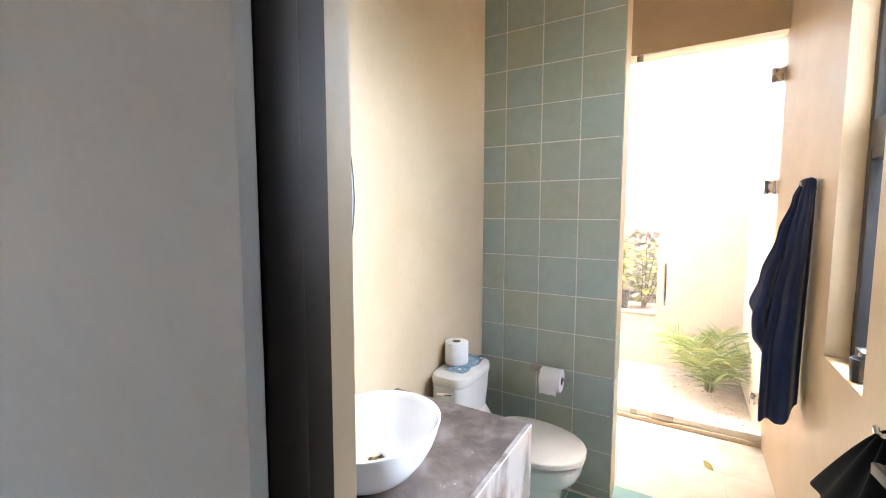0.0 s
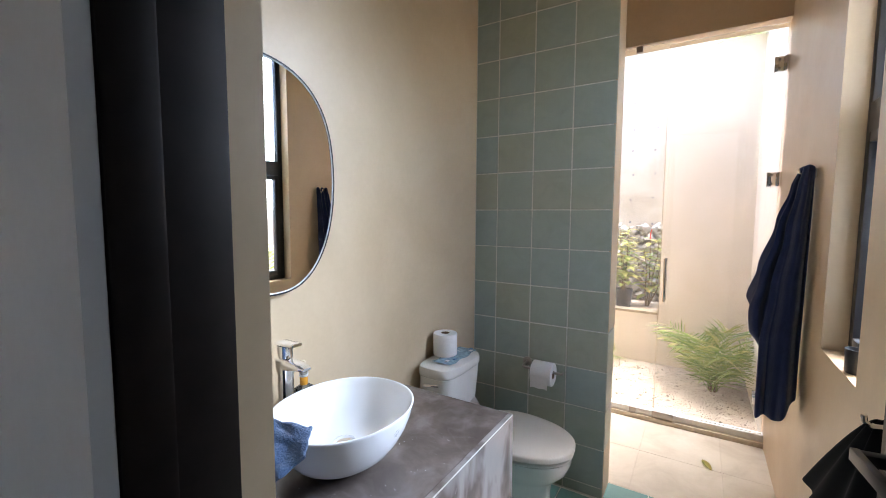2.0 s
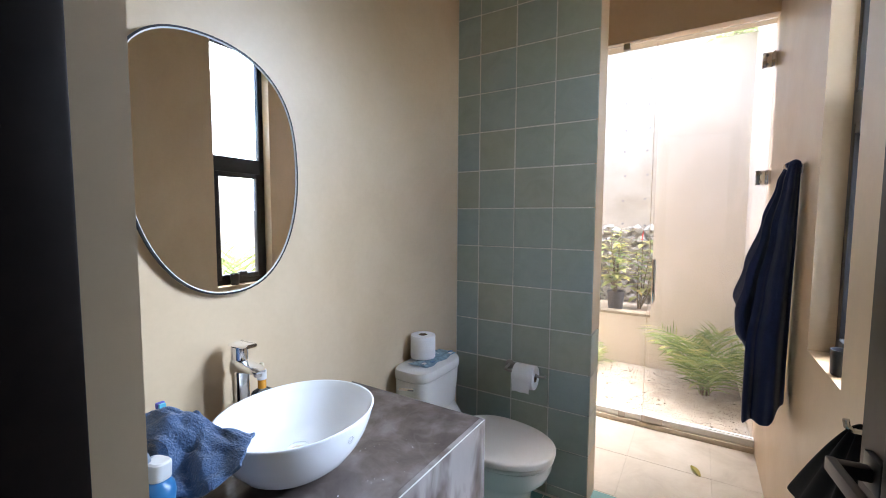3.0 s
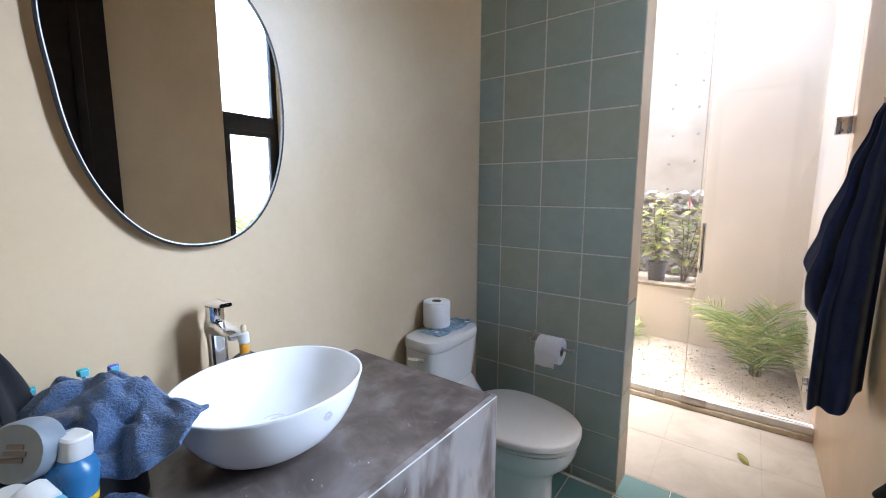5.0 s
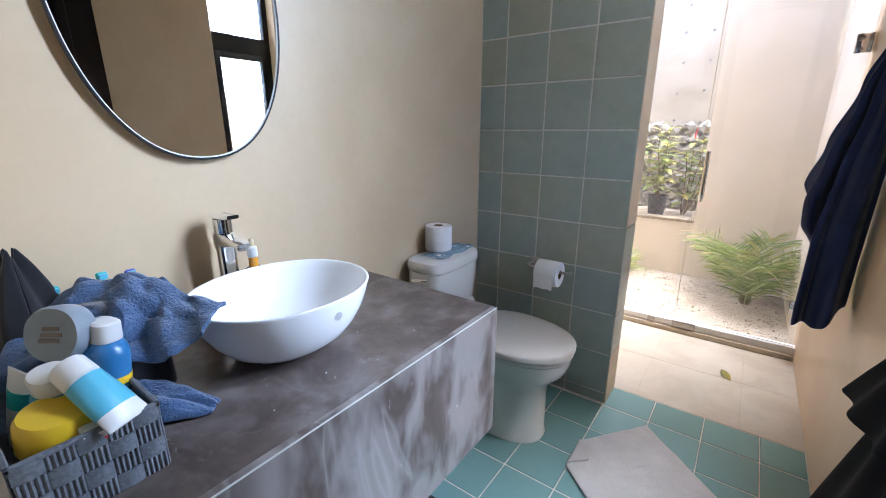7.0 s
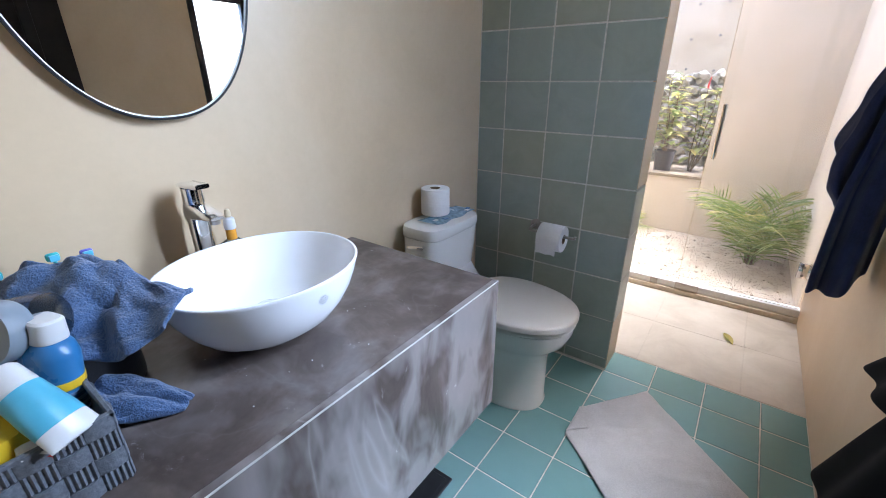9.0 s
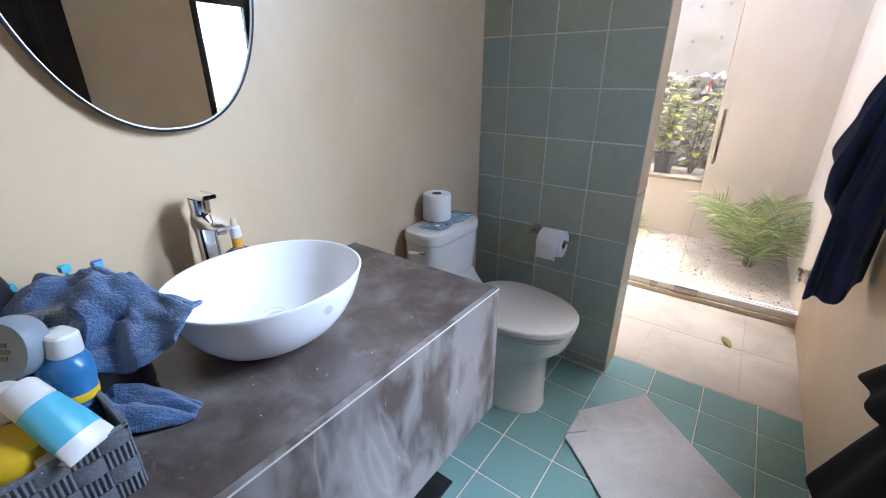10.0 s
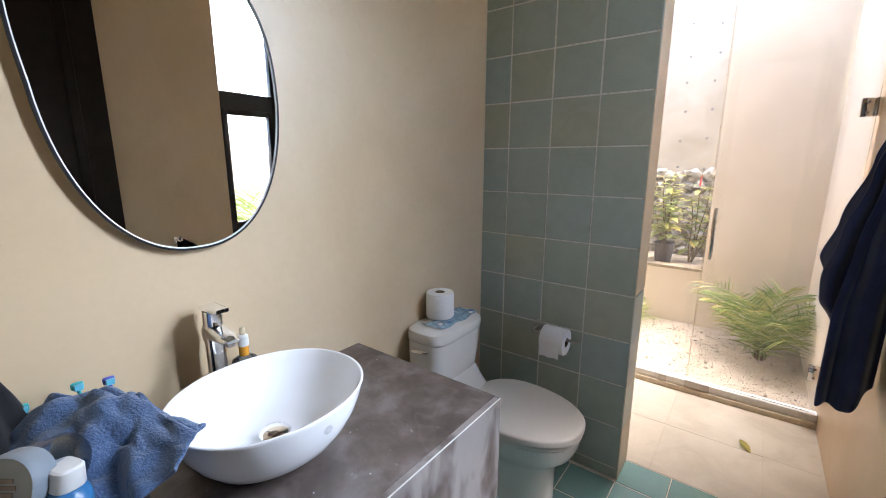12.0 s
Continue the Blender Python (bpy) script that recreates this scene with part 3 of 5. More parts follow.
part("loose_sheet", bm, M_PAPER, hung)


def paper_holder():
    t = thing("paper_holder", (0, 0, 0), "brushed nickel paper holder on the green tiles", "paper holder")
    bm = bmesh.new()
    lathe(bm, [(0.024, 0), (0.024, 0.007), (0.019, 0.011), (0.011, 0.014)], 24, (-0.405, -0.001, 0.640), Matrix.Rotation(radians(90), 4, "X"))
    part("flange", bm, M_NICKEL, t)
    bm = bmesh.new()
    tube(bm, [(-0.405, -0.010, 0.640), (-0.404, -0.060, 0.639), (-0.400, -0.078, 0.636), (-0.385, -0.083, 0.634), (-0.20, -0.083, 0.634), (-0.192, -0.083, 0.637), (-0.190, -0.083, 0.644)], 0.0065, 10)
    part("arm", bm, M_NICKEL, t)
    return t


paper_holder()


def wipes():
    bm = bmesh.new()
    n, m = 14, 10
    tops = []
    for s in (1, -1):
        rows = []
        for i in range(n):
            row = []
            for j in range(m):
                u, v = i / (n - 1) * 2 - 1, j / (m - 1) * 2 - 1
                edge = max(0, 1 - max(abs(u), abs(v)) ** 4)
                h = (0.009 * edge + 0.0035 * edge * math.sin(9 * u + 5 * v)) * (1 if s > 0 else 0.02)
                row.append((-0.630 + 0.050 * v + 0.006 * math.sin(7 * u), -0.398 + 0.130 * u, 0.7395 + 0.004 * abs(u) ** 3 + h))
            rows.append(row)
        loft(bm, rows, False, False, closed=False)
    t = thing("wipes_packet", (0, 0, 0), "crumpled blue and clear plastic wipes packet on the tank", "packet")
    part("wrapper", bm, plain("pale blue film", (0.36, 0.52, 0.62), 0.25, vary=0.5, scale=60), t, "crinkled light blue wrapper")
    for k, (x, y) in enumerate(((-0.612, -0.500), (-0.596, -0.457), (-0.590, -0.310), (-0.604, -0.284))):
        bm = bmesh.new()
        box(bm, x - 0.008, x + 0.008, y - 0.010, y + 0.010, 0.7485, 0.7505)
        part("printed_patch", bm, M_PLASTIC_BLUE if k % 2 else M_PLASTIC_WHITE, t, "printed patch")
    return t


wipes()


# ---- woven basket and what it holds ----
BK = (-0.56, -0.268, -1.806, -1.648)


def basket():
    x0, x1, y0, y1 = BK
    z0, h = COUNTER[5] + 0.001, 0.112
    t = thing("woven_basket", (0, 0, 0), "grey woven strap basket full of toiletries on the counter", "basket")
    bm = bmesh.new()
    box(bm, x0, x1, y0, y1, z0, z0 + 0.004)
    part("bottom", bm, M_WEAVE, t)
    rows, w = 4, h / 4

    def strap(bm, a, b, za, zb, out):
        """A bulged strap between plan points a and b, from za to zb; out: outward normal with the bulge."""
        n = 5
        rings = []
        for i in range(n):
            u = i / (n - 1)
            p = Vector((a[0] + (b[0] - a[0]) * u, a[1] + (b[1] - a[1]) * u, 0)) + Vector((out[0], out[1], 0)) * (0.004 * math.sin(math.pi * u))
            d = Vector((out[0], out[1], 0)) * 0.0022
            rings.append([(p.x, p.y, za + 0.001), (p.x + d.x, p.y + d.y, za + 0.001), (p.x + d.x, p.y + d.y, zb - 0.001), (p.x, p.y, zb - 0.001)])
        loft(bm, rings)

    for name, p, q, nrm in (("front", (x1, y0), (x1, y1), (1, 0)), ("right", (x1, y1), (x0, y1), (0, 1)), ("back", (x0, y1), (x0, y0), (-1, 0)), ("left", (x0, y0), (x1, y0), (0, -1))):
        length = math.hypot(q[0] - p[0], q[1] - p[1])
        cols = max(2, round(length / 0.034))
        bm = bmesh.new()
        box(bm, min(p[0], q[0]) - 0.0008, max(p[0], q[0]) + 0.0008, min(p[1], q[1]) - 0.0008, max(p[1], q[1]) + 0.0008, z0, z0 + h - 0.006)
        part("side_lining", bm, M_WEAVE, t)
        for r in range(rows):
            for c in range(cols):
                a = (p[0] + (q[0] - p[0]) * c / cols, p[1] + (q[1] - p[1]) * c / cols)
                b = (p[0] + (q[0] - p[0]) * (c + 1) / cols, p[1] + (q[1] - p[1]) * (c + 1) / cols)
                bm = bmesh.new()
                if (r + c) % 2:
                    strap(bm, a, b, z0 + r * w, z0 + (r + 1) * w, nrm)
                else:
                    k = 5
                    for i in range(k):
                        aa = (a[0] + (b[0] - a[0]) * (i + 0.08) / k, a[1] + (b[1] - a[1]) * (i + 0.08) / k)
                        bb = (a[0] + (b[0] - a[0]) * (i + 0.92) / k, a[1] + (b[1] - a[1]) * (i + 0.92) / k)
                        strap(bm, aa, bb, z0 + r * w - 0.001, z0 + (r + 1) * w + 0.001, (nrm[0] * 0.6, nrm[1] * 0.6))
                part("strap", bm, M_WEAVE, t)
    bm = bmesh.new()
    for p, q in (((x1, y0), (x1, y1)), ((x1, y1), (x0, y1)), ((x0, y1), (x0, y0)), ((x0, y0), (x1, y0))):
        box(bm, min(p[0], q[0]) - 0.004, max(p[0], q[0]) + 0.004, min(p[1], q[1]) - 0.004, max(p[1], q[1]) + 0.004, z0 + h - 0.008, z0 + h, 0.002, 1)
    part("rim", bm, M_WEAVE, t)
    return t


basket()


def tilt(at, rx, ry, rz=0):
    return Matrix.Translation(at) @ Euler((radians(rx), radians(ry), radians(rz))).to_matrix().to_4x4()


def aim(at, way, side):
    """A pose whose z runs along way and whose x lies near side."""
    z = Vector(way).normalized()
    y = z.cross(Vector(side)).normalized()
    x = y.cross(z)
    return Matrix(((x.x, y.x, z.x, at[0]), (x.y, y.y, z.y, at[1]), (x.z, y.z, z.z, at[2]), (0, 0, 0, 1)))


def shell(m, secs, n=28, power=2.2):
    """Rings (rx, ry, z) in a pose of their own."""
    return [[m @ Vector(p) for p in ring(0, 0, rx, ry, z, n, power)] for rx, ry, z in secs]


def jar():
    m = aim((-0.446, -1.668, 0.942), (0.58, -0.76, 0.26), (0, 0, 1))
    t = thing("plastic_jar", (0, 0, 0), "frosted plastic jar with a clear cap lying over the basket", "jar")
    bm = bmesh.new()
    loft(bm, shell(m, ((0.034, 0.034, -0.032), (0.038, 0.038, -0.026), (0.039, 0.039, 0.02), (0.037, 0.037, 0.032))))
    part("body", bm, M_JAR_GLASS, t)
    bm = bmesh.new()
    loft(bm, shell(m, ((0.041, 0.041, 0.033), (0.042, 0.042, 0.038), (0.042, 0.042, 0.062), (0.039, 0.039, 0.0675), (0.034, 0.034, 0.0665), (0.004, 0.004, 0.0662))))
    part("cap", bm, plain("pale blue-grey cap plastic", (0.21, 0.25, 0.29), 0.45), t, "grey-blue screw cap")
    bm = bmesh.new()
    for k in (-1, 0, 1):
        box(bm, 0.009 * k - 0.003, 0.009 * k + 0.003, -0.016 + 0.004 * abs(k), 0.015 - 0.003 * k, 0.0665, 0.0675)
    bmesh.ops.transform(bm, matrix=m, verts=bm.verts)
    part("printed_lines", bm, plain("brown print", (0.16, 0.13, 0.115), 0.6), t, "worn brown print")
    return t


jar()


def blue_bottle():
    m = tilt((-0.400, -1.684, 0.768), -6, 4, 20)
    t = thing("shampoo_bottle", (0, 0, 0), "blue plastic bottle with a yellow band and white cap", "bottle")
    bm = bmesh.new()
    loft(bm, shell(m, ((0.034, 0.026, 0.0), (0.038, 0.029, 0.006), (0.038, 0.029, 0.145), (0.034, 0.026, 0.158), (0.024, 0.020, 0.166))))
    part("body", bm, M_PLASTIC_BLUE, t)
    bm = bmesh.new()
    loft(bm, shell(m, ((0.0384, 0.0294, 0.098), (0.0388, 0.0298, 0.099), (0.0388, 0.0298, 0.110), (0.0384, 0.0294, 0.111))))
    part("band", bm, M_PLASTIC_YELLOW, t, "yellow band")
    bm = bmesh.new()
    for z in (0.055, 0.066, 0.077, 0.088):
        loft(bm, shell(m, ((0.0384, 0.0294, z), (0.0386, 0.0296, z + 0.005))))
    part("printed_lines", bm, plain("pale blue print", (0.22, 0.36, 0.56), 0.4), t, "pale printed lines")
    bm = bmesh.new()
    loft(bm, shell(m, ((0.023, 0.020, 0.1665), (0.024, 0.021, 0.169), (0.022, 0.019, 0.195), (0.019, 0.016, 0.198)), 24, 3.0))
    part("cap", bm, M_PLASTIC_WHITE, t, "white cap")
    return t


blue_bottle()


def lotion_tube():
    m = aim((-0.288, -1.698, 0.888), (-0.72, -0.324, 0.61), (0.41, -0.91, 0))
    t = thing("lotion_tube", (0, 0, 0), "white and cyan squeeze tube leaning out of the basket", "tube")
    bm = bmesh.new()
    loft(bm, shell(m, ((0.0305, 0.002, -0.044), (0.030, 0.009, -0.034), (0.028, 0.018, 0.0), (0.024, 0.022, 0.04)), 28, 2.0))
    part("body", bm, M_PLASTIC_WHITE, t)
    bm = bmesh.new()
    loft(bm, shell(m, ((0.0296, 0.0142, -0.020), (0.0286, 0.0182, 0.0), (0.0265, 0.0205, 0.02), (0.0246, 0.0226, 0.0395)), 28, 2.0))
    part("print", bm, M_PLASTIC_CYAN, t, "cyan printed panel")
    bm = bmesh.new()
    loft(bm, shell(m, ((0.021, 0.021, 0.040), (0.0235, 0.0235, 0.043), (0.0225, 0.0225, 0.070), (0.019, 0.019, 0.075))))
    part("cap", bm, M_PLASTIC_WHITE, t, "white screw cap")
    return t


lotion_tube()


def cyan_tub():
    t = thing("cream_bottle", (0, 0, 0), "turquoise lotion bottle with a white flat cap in the basket", "bottle")
    m = tilt((-0.392, -1.726, 0.768), 4, 8, 0)
    bm = bmesh.new()
    loft(bm, shell(m, ((0.030, 0.026, 0.0), (0.034, 0.030, 0.006), (0.033, 0.029, 0.115), (0.028, 0.024, 0.128))))
    part("body", bm, plain("teal blue plastic", (0.03, 0.24, 0.40), 0.3), t)
    bm = bmesh.new()
    loft(bm, shell(m, ((0.027, 0.024, 0.129), (0.0285, 0.025, 0.133), (0.0285, 0.025, 0.150), (0.026, 0.023, 0.154))))
    part("cap", bm, M_PLASTIC_WHITE, t, "white flat cap")
    bm = bmesh.new()
    loft(bm, [[m @ Vector((0.0336 + 0.001 * k, 0.010 * math.cos(a), 0.085 + 0.010 * math.sin(a))) for a in (2 * math.pi * i / 16 for i in range(16))] for k in (0, 1)])
    part("sticker", bm, M_PLASTIC_YELLOW, t, "round yellow sticker")
    return t


cyan_tub()


def yellow_jar():
    t = thing("yellow_jar", (0, 0, 0), "round jar with a broad yellow lid in the basket", "jar")
    m = tilt((-0.332, -1.752, 0.806), -4, 8, 0)
    bm = bmesh.new()
    loft(bm, shell(m, ((0.036, 0.036, -0.03), (0.039, 0.039, -0.024), (0.039, 0.039, 0.03))))
    part("body", bm, M_PLASTIC_WHITE, t)
    bm = bmesh.new()
    loft(bm, shell(m, ((0.041, 0.041, 0.031), (0.044, 0.044, 0.036), (0.043, 0.043, 0.072), (0.038, 0.038, 0.081), (0.012, 0.012, 0.083)), 36, 2.0))
    part("lid", bm, M_PLASTIC_YELLOW, t, "broad yellow lid")
    return t


yellow_jar()


def cream_tube():
    t = thing("cream_tube", (0, 0, 0), "white squeeze tube with a teal mark at the basket's end", "tube")
    m = aim((-0.455, -1.762, 0.858), (0.25, 0.10, 0.95), (0.9, 0.4, 0))
    bm = bmesh.new()
    loft(bm, shell(m, ((0.019, 0.019, -0.085), (0.020, 0.019, -0.04), (0.022, 0.012, 0.02), (0.023, 0.002, 0.048)), 24, 2.0))
    part("body", bm, M_PLASTIC_WHITE, t)
    bm = bmesh.new()
    loft(bm, shell(m, ((0.0212, 0.0162, -0.012), (0.0222, 0.0142, 0.006), (0.0226, 0.0122, 0.018)), 24, 2.0))
    part("print", bm, M_PLASTIC_GREEN, t, "teal printed mark")
    return t


cream_tube()


def small_box():
    t = thing("ointment_box", (0, 0, 0), "small white box with a red mark in the basket", "box")
    m = tilt((-0.288, -1.722, 0.815), -8, 16, 0)
    bm = bmesh.new()
    vs = box(bm, -0.012, 0.012, -0.02, 0.02, -0.045, 0.05, 0.001, 1)
    bmesh.ops.transform(bm, matrix=m, verts=bm.verts)
    part("carton", bm, M_PLASTIC_WHITE, t)
    bm = bmesh.new()
    box(bm, 0.0122, 0.0132, -0.012, 0.008, 0.025, 0.040)
    bmesh.ops.transform(bm, matrix=m, verts=bm.verts)
    part("printed_mark", bm, M_RED, t, "red printed square")
    return t


small_box()


# ---- cloths ----
def sheet(name, rows, mat, label, category, thick=0.004):
    """A cloth from rows of points, with a thickness."""
    bm = bmesh.new()
    loft(bm, rows, False, False, closed=False)
    ob = solo(name, bm, mat, label, category, angle=80)
    mod = ob.modifiers.new("thickness", "SOLIDIFY")
    mod.thickness, mod.offset = thick, 0.0
    sub = ob.modifiers.new("soft", "SUBSURF")
    sub.levels = sub.render_levels = 1
    return ob


def interp(table, v):
    if v <= table[0][0]:
        return table[0][1]
    for (a, p), (b, q) in zip(table, table[1:]):
        if v <= b:
            u = (v - a) / (b - a)
            u = u * u * (3 - 2 * u)
            return p + (q - p) * u
    return table[-1][1]


def along(pts, u):
    """A smooth place on a polyline of points, u from 0 to 1."""
    k = u * (len(pts) - 1)
    i = min(int(k), len(pts) - 2)
    w = k - i
    p = [Vector(pts[min(max(j, 0), len(pts) - 1)]) for j in (i - 1, i, i + 1, i + 2)]
    return 0.5 * (2 * p[1] + (p[2] - p[0]) * w + (2 * p[0] - 5 * p[1] + 4 * p[2] - p[3]) * w * w + (3 * p[1] - p[0] - 3 * p[2] + p[3]) * w ** 3)


def hand_towel():
    """Crumpled towel over a dark pouch: a ridge with folds falling to both sides, one end over the basin's rim."""
    ridge = [(-0.665, -1.712, 0.885), (-0.625, -1.640, 0.955), (-0.565, -1.585, 0.972), (-0.500, -1.548, 0.970), (-0.430, -1.525, 0.948), (-0.360, -1.500, 0.940)]
    n, m = 60, 44
    rows = []
    for i in range(n):
        u = i / (n - 1)
        c = along(ridge, u)
        row = []
        wide = 1.0 - 0.48 * max(0, u - 0.62) / 0.38
        for j in range(m):
            v = j / (m - 1) * 2 - 1          # back to front
            reach = (0.060 if v < 0 else 0.135) * wide
            fold = 0.034 * (abs(math.sin(2.6 * math.pi * u + 1.3 * v + 0.4)) ** 0.6 - 0.5) + 0.012 * math.sin(9 * math.pi * u - 4.5 * v + 1)
            fold *= 1 - 0.8 * u ** 6
            drop = (0.060 * abs(v) ** 1.6 if v < 0 else 0.092 * v ** 1.2) * (0.45 + 0.55 * wide)
            if u > 0.8:
                drop *= 1 - 0.75 * (u - 0.8) / 0.2
            p = Vector((c.x + 0.66 * reach * v + 0.66 * fold * abs(v), c.y - 0.75 * reach * v - 0.5 * fold * abs(v), c.z - drop + fold * (0.3 + 0.5 * abs(v))))
            p += Vector((noise.noise((u * 7, v * 3, 3.1)), noise.noise((u * 7, v * 3, 8.1)), noise.noise((u * 11, v * 6, 5.1)))) * 0.018 * (1 - 0.75 * u ** 3)
            p.z = max(p.z, COUNTER[5] + 0.010)
            row.append(p)
        rows.append(row)
    sheet("hand_towel", rows, M_BLUE, "crumpled denim-blue terry hand towel over the basin edge", "towel", 0.007)


hand_towel()


def towel_tail():
    """The fallen end: comes down from the heap and lies in a soft roll on the marble."""
    spine = [(-0.520, -1.610, 0.885), (-0.500, -1.622, 0.830), (-0.470, -1.625, 0.782), (-0.430, -1.608, 0.776), (-0.385, -1.578, 0.778), (-0.342, -1.540, 0.764)]
    n, m = 40, 22
    rows = []
    for i in range(n):
        u = i / (n - 1)
        c = along(spine, u)
        w = (0.052 + 0.03 * max(0, 0.5 - u)) * (1 - 0.72 * max(0, u - 0.6) / 0.4)
        row = []
        for j in range(m):
            a = math.pi * j / (m - 1)
            crease = 1 - 0.42 * math.exp(-((a - 1.75) / 0.22) ** 2) * (u > 0.25)
            r = w * crease * (1 + 0.10 * math.sin(7 * u + 3 * a))
            lift = (0.040 if u > 0.3 else 0.05) * (1 - 0.6 * max(0, u - 0.6) / 0.4)
            p = Vector((c.x - 0.62 * r * math.cos(a), c.y + 0.78 * r * math.cos(a), c.z - 0.018 + lift * math.sin(a) * crease))
            p += Vector((0, 0, 1)) * 0.011 * noise.noise((u * 9, a * 3, 1.7))
            p.z = max(p.z, COUNTER[5] + 0.006)
            row.append(p)
        rows.append(row)
    sheet("hand_towel", rows, M_BLUE, "folded end of a blue terry towel lying on the marble", "towel", 0.007)


towel_tail()


def pouch():
    bm = bmesh.new()
    loft(bm, [ring(-0.545, -1.600, rx, ry, COUNTER[5] + 0.001 + z, 36, 3.0) for rx, ry, z in ((0.075, 0.055, 0), (0.080, 0.060, 0.01), (0.078, 0.058, 0.11), (0.062, 0.045, 0.135))])
    solo("toiletry_pouch", bm, M_GREY_BAG, "dark toiletry pouch under the crumpled towel", "pouch", angle=60)
    n, m = 20, 28
    rows = []
    for i in range(n):
        u = i / (n - 1)
        row = []
        for j in range(m):
            a = 2 * math.pi * j / (m - 1)
            r = (0.078 * (1 - u ** 2.2) + 0.012) * (1 + 0.14 * math.sin(3 * a + 4 * u) + 0.08 * math.sin(7 * a))
            row.append((-0.655 + 0.75 * r * math.cos(a), -1.712 + 0.80 * r * math.sin(a), COUNTER[5] + 0.002 + 0.285 * u + 0.012 * math.sin(5 * a + 3 * u)))
        rows.append(row)
    sheet("nylon_bag", rows, M_GREY_BAG, "slumped charcoal nylon wash bag against the wall", "bag", 0.004)


pouch()


def toothbrush(x, y, z, mat, lean):
    t = thing("toothbrush", (0, 0, 0), "toothbrush standing in a cup behind the towel", "toothbrush", "toothbrushes")
    top = Vector((x, y, z))
    foot = Vector((x + lean, y + 0.01, COUNTER[5] + 0.03))
    bm = bmesh.new()
    tube(bm, [foot, foot.lerp(top, 0.6), top], 0.0045, 8, 0.7)
    part("handle", bm, mat, t)
    bm = bmesh.new()
    box(bm, x - 0.006, x + 0.005, y - 0.011, y + 0.009, z - 0.003, z + 0.012, 0.004, 2)
    part("head", bm, mat, t)
    bm = bmesh.new()
    box(bm, x + 0.0052, x + 0.013, y - 0.008, y + 0.006, z - 0.001, z + 0.010, 0.001, 1)
    part("bristles", bm, M_PLASTIC_CYAN, t, "pale blue bristles")


toothbrush(-0.655, -1.590, 0.958, M_PLASTIC_GREEN, 0.01)
toothbrush(-0.640, -1.545, 0.955, M_PLASTIC_VIOLET, 0.008)
toothbrush(-0.650, -1.668, 0.951, M_PLASTIC_GREEN, 0.012)


def hook(y, z):
    t = thing("towel_hook", (0, 0, 0), "chrome towel hook on the plaster wall", "hook", "wall hooks")
    bm = bmesh.new()
    box(bm, XR - 0.010, XR - 0.001, y - 0.02, y + 0.02, z - 0.02, z + 0.02, 0.003, 2)
    part("plate", bm, M_CHROME, t)
    bm = bmesh.new()
    tube(bm, [(XR - 0.010, y, z), (XR - 0.045, y, z - 0.004), (XR - 0.056, y, z + 0.004), (XR - 0.058, y, z + 0.018)], 0.006, 10)
    part("peg", bm, M_CHROME, t)


hook(0.13, 1.60)
hook(-0.84, 0.965)



def bath_towel():
    """Hung from one point: three gathered layers, the front one longest, with pointed corners."""
    # height: reach of the free edge from the wall, for each layer; then the layer's distance along the wall
    layers = (
        ([(0.54, 0.150), (0.62, 0.152), (0.88, 0.152), (1.10, 0.128), (1.35, 0.093), (1.55, 0.062), (1.62, 0.048)], 0.54, 0.64, 0.105),
        ([(0.86, 0.150), (0.92, 0.186), (1.00, 0.192), (1.15, 0.163), (1.35, 0.118), (1.55, 0.072), (1.62, 0.050)], 0.86, 0.66, 0.145),
        ([(1.06, 0.198), (1.20, 0.165), (1.40, 0.115), (1.55, 0.075), (1.62, 0.052)], 1.06, 0.70, 0.180))
    t = thing("bath_towel", (0, 0, 0), "navy blue terry bath towel hung in folds from a wall hook", "towel")
    n, m = 44, 30
    for k, (reach, tip, foot, y0) in enumerate(layers):
        rows = []
        for i in range(n):
            u = i / (n - 1)
            row = []
            for j in range(m):
                v = j / (m - 1)                               # from the wall to the free edge
                low = foot + (tip - foot) * v ** 1.3 - (0.05 * math.sin(math.pi * min(1, v * 1.1)) ** 2 if k == 0 else 0)
                z = 1.625 - (1.625 - low) * u
                out = 0.012 + (interp(reach, z) - 0.012) * v
                ripple = u ** 0.6 * (0.022 * math.sin(9.5 * v + 1.2 * k + 1.4 * u) + 0.008 * math.sin(21 * v - 2 * u + k))
                y = y0 + 0.03 * u + ripple - 0.035 * u ** 0.5 * math.sin(math.pi * v) * (1 if k == 0 else 0.3)
                row.append((XR - out, y, z + 0.010 * math.sin(math.pi * v) * (1 - u)))
            rows.append(row)
        bm = bmesh.new()
        loft(bm, rows, False, False, closed=False)
        ob = part(("front_layer", "middle_layer", "back_layer")[k], bm, M_NAVY, t, angle=80)
        mod = ob.modifiers.new("thickness", "SOLIDIFY")
        mod.thickness, mod.offset = 0.007, 0.0
        sub = ob.modifiers.new("soft", "SUBSURF")
        sub.levels = sub.render_levels = 1


bath_towel()


